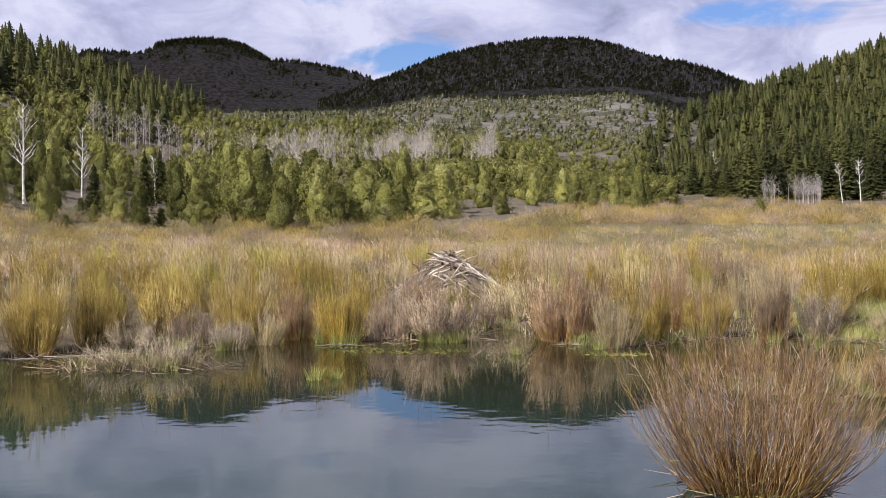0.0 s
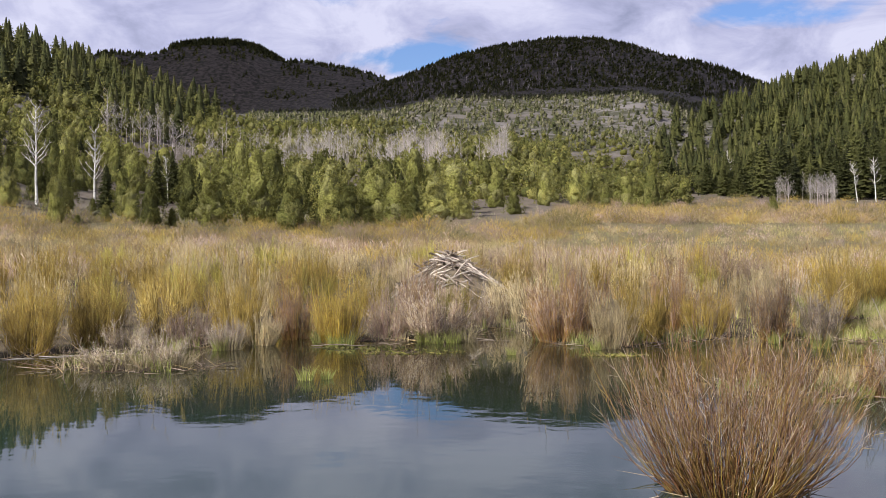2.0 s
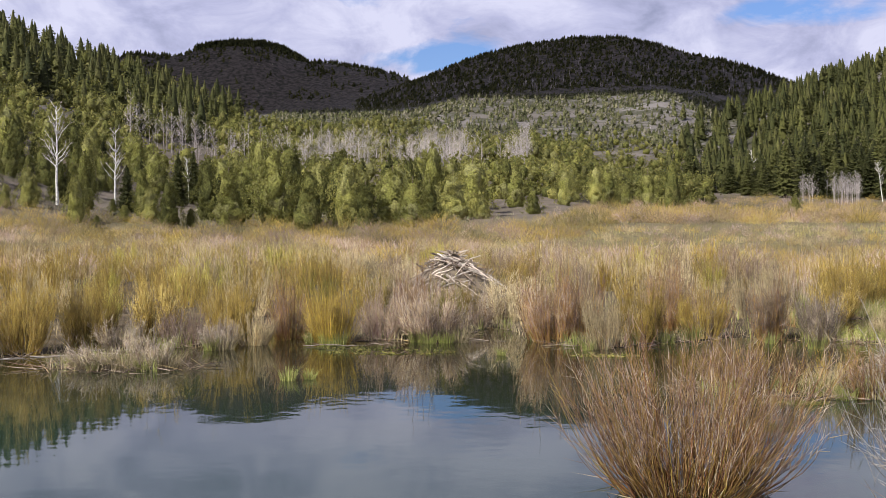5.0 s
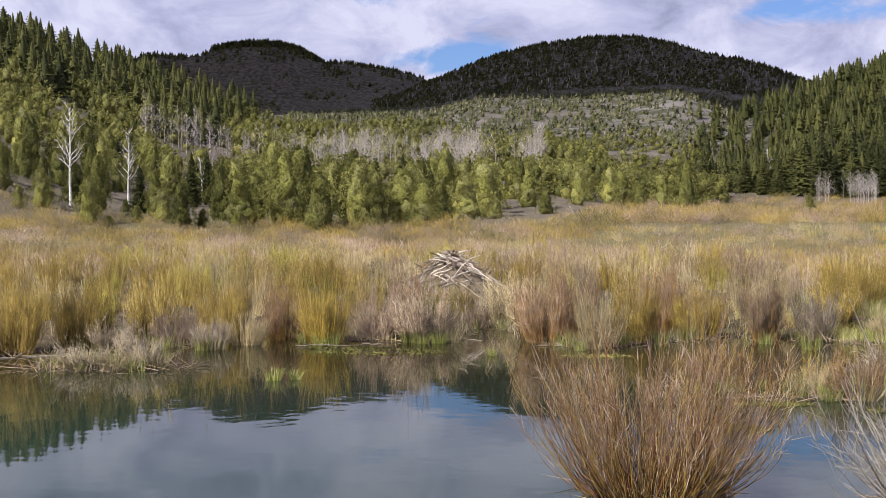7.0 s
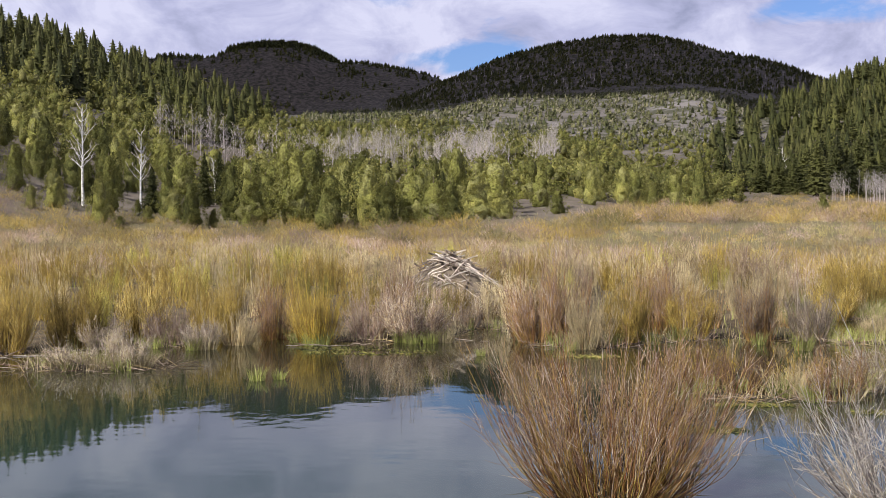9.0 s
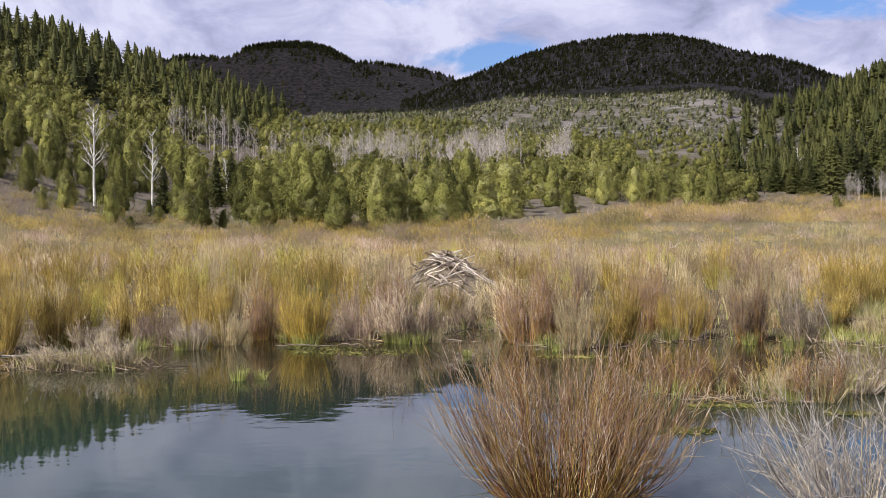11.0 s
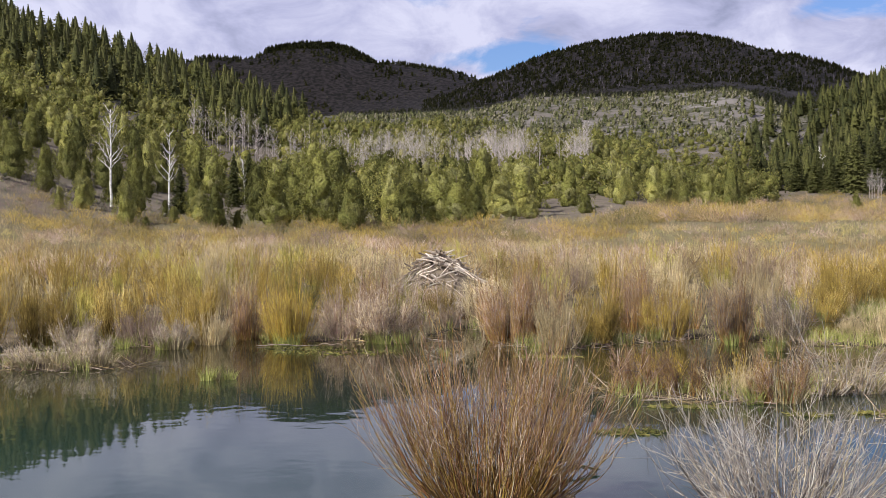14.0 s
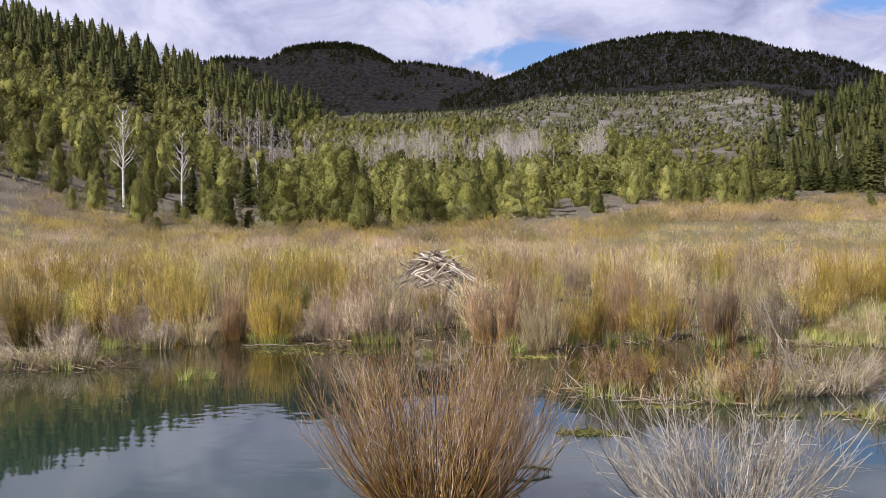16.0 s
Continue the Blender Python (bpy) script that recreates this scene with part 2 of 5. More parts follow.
    col = mix_node(add, put, wet.outputs[0], (0.055, 0.045, 0.028, 1), col)
    put(bsdf.inputs["Base Color"], col)
    bsdf.inputs["Roughness"].default_value = 0.92
    bsdf.inputs["Specular IOR Level"].default_value = 0.15
    b = add("ShaderNodeBump")
    put(b.inputs["Strength"], 0.7)
    put(b.inputs["Distance"], 0.12)
    put(b.inputs["Height"], fine)
    put(bsdf.inputs["Normal"], b.outputs[0])
    return m


def water_material():
    m, add, put, bsdf = material("pond_water")
    where = add("ShaderNodeTexCoord").outputs["Object"]
    murk = noise_node(add, put, where, 0.35, 3.0)
    sep = add("ShaderNodeSeparateXYZ")
    put(sep.inputs[0], where)
    shoal = add("ShaderNodeMapRange")
    put(shoal.inputs[0], math_node(add, put, "ADD", sep.outputs[1], math_node(add, put, "MULTIPLY", murk, 5.0)))
    shoal.inputs[1].default_value, shoal.inputs[2].default_value = 14.0, 23.0
    deep = mix_node(add, put, murk, (0.014, 0.031, 0.021, 1), (0.024, 0.046, 0.034, 1))
    put(bsdf.inputs["Base Color"], mix_node(add, put, shoal.outputs[0], deep, (0.024, 0.023, 0.010, 1)))
    bsdf.inputs["Roughness"].default_value = 0.03
    bsdf.inputs["IOR"].default_value = 1.333
    bsdf.inputs["Specular IOR Level"].default_value = 0.5
    swell = noise_node(add, put, where, 1.1, 2.0, 0.5)
    ripple = noise_node(add, put, where, 4.5, 2.0, 0.5)
    calm = ramp_node(add, put, noise_node(add, put, where, 0.12, 2.0), [(0.35, (0.25, 0.25, 0.25)), (0.65, (1, 1, 1))])
    lee = add("ShaderNodeMapRange")
    put(lee.inputs[0], sep.outputs[1])
    lee.inputs[1].default_value, lee.inputs[2].default_value = 15.0, 20.0
    lee.inputs[3].default_value, lee.inputs[4].default_value = 1.0, 0.22
    calm = math_node(add, put, "MULTIPLY", calm, lee.outputs[0])
    height = math_node(add, put, "MULTIPLY", math_node(add, put, "ADD", swell, math_node(add, put, "MULTIPLY", ripple, 0.22)), calm)
    b = add("ShaderNodeBump")
    put(b.inputs["Strength"], 1.0)
    put(b.inputs["Distance"], 0.005)
    put(b.inputs["Height"], height)
    put(bsdf.inputs["Normal"], b.outputs[0])
    return m


GROUND, WATER = ground_material(), water_material()
MUD = bark_material("dried_mud", (0.09, 0.068, 0.045), (0.20, 0.155, 0.105), 5.0)
MOSS = plant_material("pond_moss", [(0.11, 0.115, 0.03), (0.17, 0.16, 0.04), (0.21, 0.17, 0.055)], 6.0)


# ---- mesh helpers ----
def mesh_of(name, verts, quads, tris, mat):
    """One mesh from arrays of corners, four-sided and three-sided faces."""
    me = bpy.data.meshes.new(name)
    verts = np.asarray(verts, dtype=np.float32).reshape(-1, 3)
    quads = np.asarray(quads, dtype=np.int32).reshape(-1, 4)
    tris = np.asarray(tris, dtype=np.int32).reshape(-1, 3)
    nq, nt = len(quads), len(tris)
    me.vertices.add(len(verts))
    me.vertices.foreach_set("co", verts.ravel())
    me.loops.add(nq * 4 + nt * 3)
    me.loops.foreach_set("vertex_index", np.concatenate([quads.ravel(), tris.ravel()]))
    me.polygons.add(nq + nt)
    me.polygons.foreach_set("loop_start", np.concatenate([np.arange(nq) * 4, nq * 4 + np.arange(nt) * 3]).astype(np.int32))
    me.update(calc_edges=True)
    me.materials.append(mat)
    return me


class Geo:
    """Gathers corners and faces."""
    def __init__(self):
        self.v, self.q, self.t, self.n = [], [], [], 0

    def add(self, verts, quads=(), tris=()):
        verts = np.asarray(verts, dtype=np.float64).reshape(-1, 3)
        self.v.append(verts)
        if len(quads):
            self.q.append(np.asarray(quads).reshape(-1, 4) + self.n)
        if len(tris):
            self.t.append(np.asarray(tris).reshape(-1, 3) + self.n)
        self.n += len(verts)
        return self

    def arrays(self):
        return (np.concatenate(self.v) if self.v else np.zeros((0, 3)),
                np.concatenate(self.q) if self.q else np.zeros((0, 4), int),
                np.concatenate(self.t) if self.t else np.zeros((0, 3), int))

    def mesh(self, name, mat):
        return mesh_of(name, *self.arrays(), mat)


def unit(a):
    return a / np.maximum(np.linalg.norm(a, axis=-1, keepdims=True), 1e-9)


def tubes(geo, line, rad, sides=3):
    """Tapered stems along lines of shape (stems, points, 3) with radii (stems, points)."""
    n, k, _ = line.shape
    if not n:
        return
    d = unit(line[:, -1] - line[:, 0])
    side = np.where(np.abs(d[:, 2:3]) > 0.9, np.array([[1.0, 0.2, 0]]), np.array([[0.0, 0, 1.0]]))
    u = unit(np.cross(d, side))
    w = np.cross(d, u)
    a = np.arange(sides) * 2 * np.pi / sides
    ring = np.cos(a)[None, :, None] * u[:, None, :] + np.sin(a)[None, :, None] * w[:, None, :]
    v = line[:, :, None, :] + rad[:, :, None, None] * ring[:, None, :, :]
    at = np.arange(n * k * sides).reshape(n, k, sides)
    nxt = np.roll(at, -1, axis=2)
    quads = np.stack([at[:, :-1], nxt[:, :-1], nxt[:, 1:], at[:, 1:]], axis=-1)
    geo.add(v, quads.reshape(-1, 4))


def spikes(geo, pos, way, length, width):
    """Sprigs: thin three-sided points, each at pos, along way."""
    n = len(pos)
    if not n:
        return
    d = unit(way)
    u = unit(np.cross(d, np.array([[0.13, 0.31, 0.94]])))
    w = np.cross(d, u)
    length, width = np.asarray(length).reshape(-1, 1) * np.ones((n, 1)), np.asarray(width).reshape(-1, 1) * np.ones((n, 1))
    v = np.stack([pos + width * u, pos - 0.5 * width * u + 0.87 * width * w, pos - 0.5 * width * u - 0.87 * width * w, pos + d * length], axis=1)
    i = np.arange(n)[:, None] * 4
    t = np.concatenate([i + np.array([[0, 1, 3]]), i + np.array([[1, 2, 3]]), i + np.array([[2, 0, 3]])])
    geo.add(v, (), t)


def plates(geo, pos, along, face, length, width):
    """Sprays of foliage: small bent lozenges that lie along one way and face another."""
    n = len(pos)
    u = unit(along)
    w = unit(np.cross(face, u))
    f = np.cross(u, w)
    length, width = np.asarray(length).reshape(-1, 1) * np.ones((n, 1)), np.asarray(width).reshape(-1, 1) * np.ones((n, 1))
    v = np.stack([pos, pos + u * length * 0.45 + w * width - f * width * 0.35, pos + u * length, pos + u * length * 0.55 - w * width - f * width * 0.35], axis=1)
    i = np.arange(n)[:, None] * 4
    geo.add(v, (), np.concatenate([i + np.array([[0, 1, 2]]), i + np.array([[0, 2, 3]])]))


def ball(level):
    """The corners and faces of a rounded solid: 20 or 80 faces."""
    bm = bmesh.new()
    bmesh.ops.create_icosphere(bm, subdivisions=level, radius=1.0)
    v, f = np.array([p.co[:] for p in bm.verts]), np.array([[p.index for p in q.verts] for q in bm.faces])
    bm.free()
    return v, f


BALLS = {1: ball(1), 2: ball(2)}


def lumps(geo, cen, rad, r, level=1, rough=0.22):
    """Uneven solid clumps of foliage at cen with radii rad of shape (clumps, 3)."""
    v, f = BALLS[level]
    n, k = len(cen), len(v)
    p = v[None] * rad[:, None, :] * (1 + r.uniform(-rough, rough, (n, k, 1))) + cen[:, None, :]
    geo.add(p, (), (f[None] + np.arange(n)[:, None, None] * k).reshape(-1, 3))


def blades(geo, pos, way, length, width, face):
    """Grass blades: one thin triangle each, bent once."""
    n = len(pos)
    side = np.stack([np.cos(face), np.sin(face), np.zeros(n)], axis=1) * np.asarray(width).reshape(-1, 1)
    length = np.asarray(length).reshape(-1, 1)
    mid = pos + np.array([[0, 0, 1.0]]) * length * 0.55 + way * length * 0.18
    tip = mid + way * length * 0.35 + np.array([[0, 0, 1.0]]) * length * 0.35
    v = np.stack([pos - side, pos + side, mid + side * 0.6, mid - side * 0.6, tip], axis=1)
    i = np.arange(n)[:, None] * 5
    geo.add(v, i + np.array([[0, 1, 2, 3]]), i + np.array([[3, 2, 4]]))


def scatter(template, spots, geo):
    """Lays a shape's arrays at spots of (x, y, z, turn, size, height)."""
    v, q, t = template
    for x, y, z, a, s, h in spots:
        c, n = math.cos(a) * s, math.sin(a) * s
        p = np.empty_like(v)
        p[:, 0] = v[:, 0] * c - v[:, 1] * n + x
        p[:, 1] = v[:, 0] * n + v[:, 1] * c + y
        p[:, 2] = v[:, 2] * h + z
        geo.add(p, q, t)


def part(name, me, parent, label=""):
    ob = new(name, me)
    ob.parent = parent
    if label:
        tagged(ob, label)
    return ob


def thing(name, label, category, at=(0, 0, 0), turn=0.0, size=1.0, group="", kind=""):
    ob = new(name)
    ob.empty_display_size = 0.2
    ob.location, ob.rotation_euler, ob.scale = at, (0, 0, turn), (size, size, size)
    return tagged(ob, label, category, group, kind)


# ---- the valley floor and its hills ----
def smooth(e0, e1, x):
    t = np.clip((x - e0) / (e1 - e0), 0, 1)
    return t * t * (3 - 2 * t)


def softplus(x, w):
    return w * np.logaddexp(0, x / w)


@functools.lru_cache(maxsize=None)
def wave_terms(size, seed):
    r = np.random.RandomState(seed)
    terms = []
    for _ in range(7):
        a, f, p = r.uniform(0, 6.28), r.uniform(0.5, 2.2) / size * 6.28, r.uniform(0, 6.28)
        terms.append((math.cos(a) * f, math.sin(a) * f, p))
    return terms


def wave(x, y, size, seed):
    """A cheap smooth unevenness of about one unit."""
    out = 0
    for i, (cx, cy, p) in enumerate(wave_terms(size, seed)):
        out = out + np.sin(x * cx + y * cy + p) / (1 + 0.6 * i)
    return out / 2.2


def bump(x, y, cx, cy, sx, sy, h):
    return h * np.exp(-0.5 * (((x - cx) / sx) ** 2 + ((y - cy) / sy) ** 2))


SHORE_X = [-60, -14, -8.8, -7.6, -4.7, -4.3, -3.2, -2.7, 0.9, 1.4, 2.0, 2.5, 4.2, 5.0, 7.0, 9.2, 10.5, 13.5, 16, 60]
SHORE_Y = [15, 19.0, 20.6, 21.9, 23.2, 27.2, 27.6, 23.9, 24.6, 27.4, 27.2, 24.2, 22.8, 23.6, 24.9, 24.6, 29.5, 31.0, 27.0, 27.0]
ISLANDS = [(-5.7, 19.6, 1.35, 0.75), (6.3, 16.9, 1.5, 0.75), (8.5, 17.9, 1.1, 0.8), (3.35, 10.35, 0.55, 0.4), (5.9, 9.75, 0.6, 0.45), (8.95, 15.0, 0.4, 0.3), (10.9, 24.6, 1.3, 0.8)]


def shore(x, y):
    """Metres from the water's edge, positive on land."""
    d = y - np.interp(x, SHORE_X, SHORE_Y) - 0.25 * wave(x, y, 3.0, 5)
    for cx, cy, rx, ry in ISLANDS:
        d = np.maximum(d, (1 - np.sqrt(((x - cx) / rx) ** 2 + ((y - cy) / ry) ** 2)) * min(rx, ry))
    return np.maximum(d, -9.0 - y)


def height(x, y):
    x, y = np.asarray(x, dtype=float), np.asarray(y, dtype=float)
    yy = np.maximum(y, 0)
    u = x / (yy + 1)
    mid = np.interp(yy, [0, 26, 40, 96, 107, 150, 218, 300, 400, 650, 900, 1200, 3000], [0.12, 0.12, 0.3, 1.5, 2.9, 4.7, 10.3, 23, 40, 73, 94, 104, 110])
    steep = np.interp(yy, [0, 26, 40, 96, 107, 150, 218, 300, 400, 500, 600, 690, 800, 1200, 3000], [0.12, 0.12, 0.3, 1.5, 2.9, 4.7, 10.3, 22, 33, 50, 72, 86, 92, 104, 110])
    right = np.interp(yy, [0, 26, 40, 70, 86, 105, 155, 218, 300, 360, 450, 650, 900, 1200, 3000], [0.12, 0.12, 0.25, 1.0, 2.2, 3.05, 4.7, 6.8, 12.0, 16, 28, 58, 90, 104, 110])
    w = smooth(-0.08, 0.0, u)
    z = mid * (1 - w) + steep * w
    near = 1 - smooth(300, 420, yy)
    w = smooth(0.05, 0.17, u) * near + smooth(0.16, 0.24, u) * (1 - near)
    z = z * (1 - w) + right * w
    z = z + 0.335 * softplus(-(x + 27 + 0.13 * yy), 5.0) * np.where(yy > 380, np.exp(-((yy - 380) / 170) ** 2), 1) * smooth(30, 110, yy)
    z = z + 0.40 * softplus(x - 97 - 0.12 * (450 - yy), 6.0) * np.where(yy > 480, np.exp(-((yy - 480) / 170) ** 2), 1) * smooth(60, 230, yy)
    # the round mountain and the long one behind it: crest heights, falling away before and behind
    crest = np.interp(x, [-330, -130, -88, -20, 53, 107, 161, 200, 274, 347, 387, 560], [0, 48, 76, 103, 128, 134, 134, 127, 106, 80, 62, 0])
    z = z + crest * np.exp(-0.5 * ((y - 1350) / np.where(y < 1350, 235, 170)) ** 2)
    crest = np.interp(x, [-1100, -760, -572, -489, -463, -412, -361, -330, -292, -241, -196, -158, -119, -60, 30], [40, 150, 192, 187, 198, 206, 206, 196, 172, 172, 165, 156, 138, 60, 0])
    z = z + crest * np.exp(-0.5 * ((y - 1750) / np.where(y < 1750, 200, 300)) ** 2)
    z = z + wave(x, y, 260, 1) * 4.0 * smooth(300, 900, yy) + wave(x, y, 60, 2) * 0.9 * smooth(150, 400, yy) + wave(x, y, 14, 3) * 0.25 * smooth(60, 140, yy)
    z = z + wave(x, y, 2.5, 4) * 0.04
    d = shore(x, y)
    return np.where(d < 0, np.maximum(d * 0.5, -0.7), np.minimum(d * 0.3, 1.0) * z)


def spread(lo, hi, step, far_lo, far_hi, grow):
    a = list(np.arange(lo, hi + 1e-6, step))
    s, x = step, hi
    while x < far_hi:
        s *= grow
        x += s
        a.append(x)
    s, x = step, lo
    while x > far_lo:
        s *= grow
        x -= s
        a.insert(0, x)
    return np.array(a)


def build_ground():
    xs, ys = spread(-14, 17, 0.38, -2600, 2600, 1.065), spread(6, 36, 0.38, -500, 3200, 1.033)
    gx, gy = np.meshgrid(xs, ys)
    v = np.stack([gx, gy, height(gx, gy)], axis=-1).reshape(-1, 3)
    at = np.arange(len(v)).reshape(gx.shape)
    q = np.stack([at[:-1, :-1], at[:-1, 1:], at[1:, 1:], at[1:, :-1]], axis=-1).reshape(-1, 4)
    me = mesh_of("ground", v, q, np.zeros((0, 3), int), GROUND)
    me.polygons.foreach_set("use_smooth", np.ones(len(me.polygons), bool))
    tagged(new("ground", me), "straw-coloured marsh meadow rising to stony grey-brown hills", "ground", kind="structure")


build_ground()


def build_water():
    bm = bmesh.new()
    bmesh.ops.create_grid(bm, x_segments=24, y_segments=24, size=1.0)
    for v in bm.verts:
        v.co.x, v.co.y = v.co.x * 70, v.co.y * 24 + 12
    me = bpy.data.meshes.new("water")
    bm.to_mesh(me)
    bm.free()
    me.materials.append(WATER)
    tagged(new("water", me), "calm grey-green beaver pond mirroring hills and clouds", "pond", kind="structure")


build_water()


def build_cloud():
    """The cloud that keeps the far mountains in shade, high above and out of the view."""
    r = np.random.RandomState(3)
    base, n = 900.0, 200
    lift = (base - 170) / SUN_FROM.z
    cx, cy = -150 + SUN_FROM.x * lift, 1730 + SUN_FROM.y * lift
    geo = Geo()
    a = np.linspace(0, 2 * np.pi, n, endpoint=False)
    rim = (1 + 0.03 * np.sin(3 * a + 1) + 0.02 * np.sin(7 * a) + 0.015 * np.sin(13 * a + 2)) / (np.abs(np.cos(a)) ** 5 + np.abs(np.sin(a)) ** 5) ** 0.2
    rings = []
    for k, (f, dz) in enumerate(((0.0, -10), (0.55, -6), (1.0, 20), (0.9, 60), (0.5, 110), (0.0, 130))):
        dx = 1400 * f * rim * np.cos(a)
        dy = 1060 * f * rim * np.sin(a) - f * (110 * smooth(60, 300, dx) + 14 * np.sin(dx / 31) + 9 * np.sin(dx / 13))
        rings.append(np.stack([cx + dx, cy + dy, base + dz + 12 * np.sin(5 * a + k)], axis=1))
    v = np.stack(rings)
    at = np.arange(v.shape[0] * n).reshape(-1, n)
    q = np.stack([at[:-1], np.roll(at[:-1], -1, 1), np.roll(at[1:], -1, 1), at[1:]], axis=-1)
    geo.add(v, q.reshape(-1, 4))
    m, add, put, bsdf = material("cloud_white")
    bsdf.inputs["Base Color"].default_value = (0.9, 0.9, 0.92, 1)
    bsdf.inputs["Roughness"].default_value = 1.0
    thin, both = add("ShaderNodeBsdfTransparent"), add("ShaderNodeMixShader")
    put(both.inputs[0], 0.24)
    put(both.inputs[1], bsdf.outputs[0])
    put(both.inputs[2], thin.outputs[0])
    for n in m.node_tree.nodes:
        if n.type == "OUTPUT_MATERIAL":
            put(n.inputs[0], both.outputs[0])
    tagged(new("cloud", geo.mesh("cloud", m)), "broad white cloud shading the far mountains", "cloud", kind="structure")


build_cloud()


# ---- plants: shapes ----
def willow_shapes(seed, stems, tall, wide, base, points=5, twigs=3, rad=0.007, twig_len=0.3, sides=3, droop=0.0, fork=False, kink=0.09, wild=0.36, stray=0.0, low=0.25, least=0.55, bundles=0):
    """A many-stemmed bush: a vase of arching stems and the finer twigs on them."""
    r = np.random.RandomState(seed)
    a = r.uniform(0, 2 * np.pi, stems)
    out = np.sqrt(r.uniform(0, 1, stems))
    share = np.ones(stems)
    if bundles:
        pick = r.randint(0, bundles, stems)
        a = r.uniform(0, 2 * np.pi, bundles)[pick] + r.normal(0, 0.16, stems)
        out = np.clip(np.sqrt(r.uniform(0, 1, bundles))[pick] + r.normal(0, 0.09, stems), 0, 1.1)
        share = r.uniform(0.72, 1.12, bundles)[pick]
    foot = base * np.sqrt(r.uniform(0, 1, stems)) * 0.5 + base * out * 0.5
    size = tall * r.uniform(least, 1.05, stems) * (1 - 0.18 * out) * share
    if stray:
        size = size * np.where(r.uniform(0, 1, stems) < stray, r.uniform(1.15, 1.5, stems), 0.92)
    s = np.linspace(0, 1, points)[None, :]
    reach = (wide - base) * out * r.uniform(0.6, 1.1, stems) * (0.45 + 0.55 * size / tall)
    h = foot[:, None] + reach[:, None] * s ** (1.0 - 0.32 * out[:, None])
    bend = r.normal(0, kink, (stems, points, 2)).cumsum(axis=1) * tall * 0.22
    bend[:, 0] = 0
    line = np.stack([h * np.cos(a)[:, None], h * np.sin(a)[:, None], size[:, None] * (s ** (1.0 + 0.22 * out[:, None])) - droop * out[:, None] * s ** 2.5], axis=-1)
    line[:, :, :2] += bend
    line[:, 0, 2] -= 0.12
    rr = rad * r.uniform(0.45, 1.4, stems)[:, None] * (1.05 - 0.8 * s)
    main, fine = Geo(), Geo()
    tubes(main, line, rr, sides)
    if twigs:
        pick = np.repeat(np.arange(stems), twigs)
        f = r.uniform(low, 0.97, len(pick)) * (points - 1)
        i = np.minimum(f.astype(int), points - 2)
        k = (f - i)[:, None]
        p0 = line[pick, i] * (1 - k) + line[pick, i + 1] * k
        d = unit(line[pick, i + 1] - line[pick, i])
        d = unit(d + r.normal(0, wild, d.shape) + np.array([[0, 0, 0.12]]))
        ln = (twig_len * r.uniform(0.5, 1.2, len(pick)) * tall / 1.6)[:, None]
        bendy = r.normal(0, 0.12, d.shape) * ln
        if not fork:
            spikes(fine, p0, d, ln * 1.1, rad * 0.55)
            return main, fine
        tw = np.stack([p0, p0 + d * ln * 0.5 + bendy * 0.4, p0 + d * ln + bendy], axis=1)
        tr = rad * 0.5 * r.uniform(0.6, 1.1, len(pick))[:, None] * np.array([[1.0, 0.75, 0.35]])
        tubes(fine, tw, tr, 3)
    return main, fine


def willow_bush(label, mats, at, seed, stems, tall, wide, base, turn=0.0, group="", name="willow_bush", single=0, **kw):
    main, fine = willow_shapes(seed, stems, tall, wide, base, **kw)
    ob = thing(name, label, "bush", at, turn, group=group)
    if single:
        v, q, _ = main.arrays()
        nv, nq, none = len(v) // stems, len(q) // stems, np.zeros((0, 3), int)
        for i in range(min(single, stems)):
            part("stem", mesh_of("stem", v[i * nv:(i + 1) * nv], q[i * nq:(i + 1) * nq] - i * nv, none, mats[0]), ob)
        if stems > single:
            tagged(part("stem_clump", mesh_of("stem_clump", v[single * nv:], q[single * nq:] - single * nv, none, mats[2]), ob), kind="stuff")
    else:
        tagged(part("stem_clump", main.mesh("stem_clump", mats[0]), ob), kind="stuff")
    if fine.n:
        tagged(part("twig_clump", fine.mesh("twig_clump", mats[1]), ob), kind="stuff")
    return ob


def tuft_shape(seed, n, tall, wide, lean=0.6, width=0.008):
    r = np.random.RandomState(seed)
    a = r.uniform(0, 2 * np.pi, n)
    d = np.sqrt(r.uniform(0, 1, n)) * wide
    pos = np.stack([d * np.cos(a), d * np.sin(a), np.full(n, -0.04)], axis=1)
    way = np.stack([np.cos(a), np.sin(a), np.zeros(n)], axis=1) * r.uniform(0.1, 1.6, n)[:, None] * lean + r.normal(0, 0.15, (n, 3)) * np.array([[1, 1, 0]])
    g = Geo()
    blades(g, pos, way, tall * r.uniform(0.5, 1.1, n), np.full(n, width), r.uniform(0, 6.28, n))
    return g


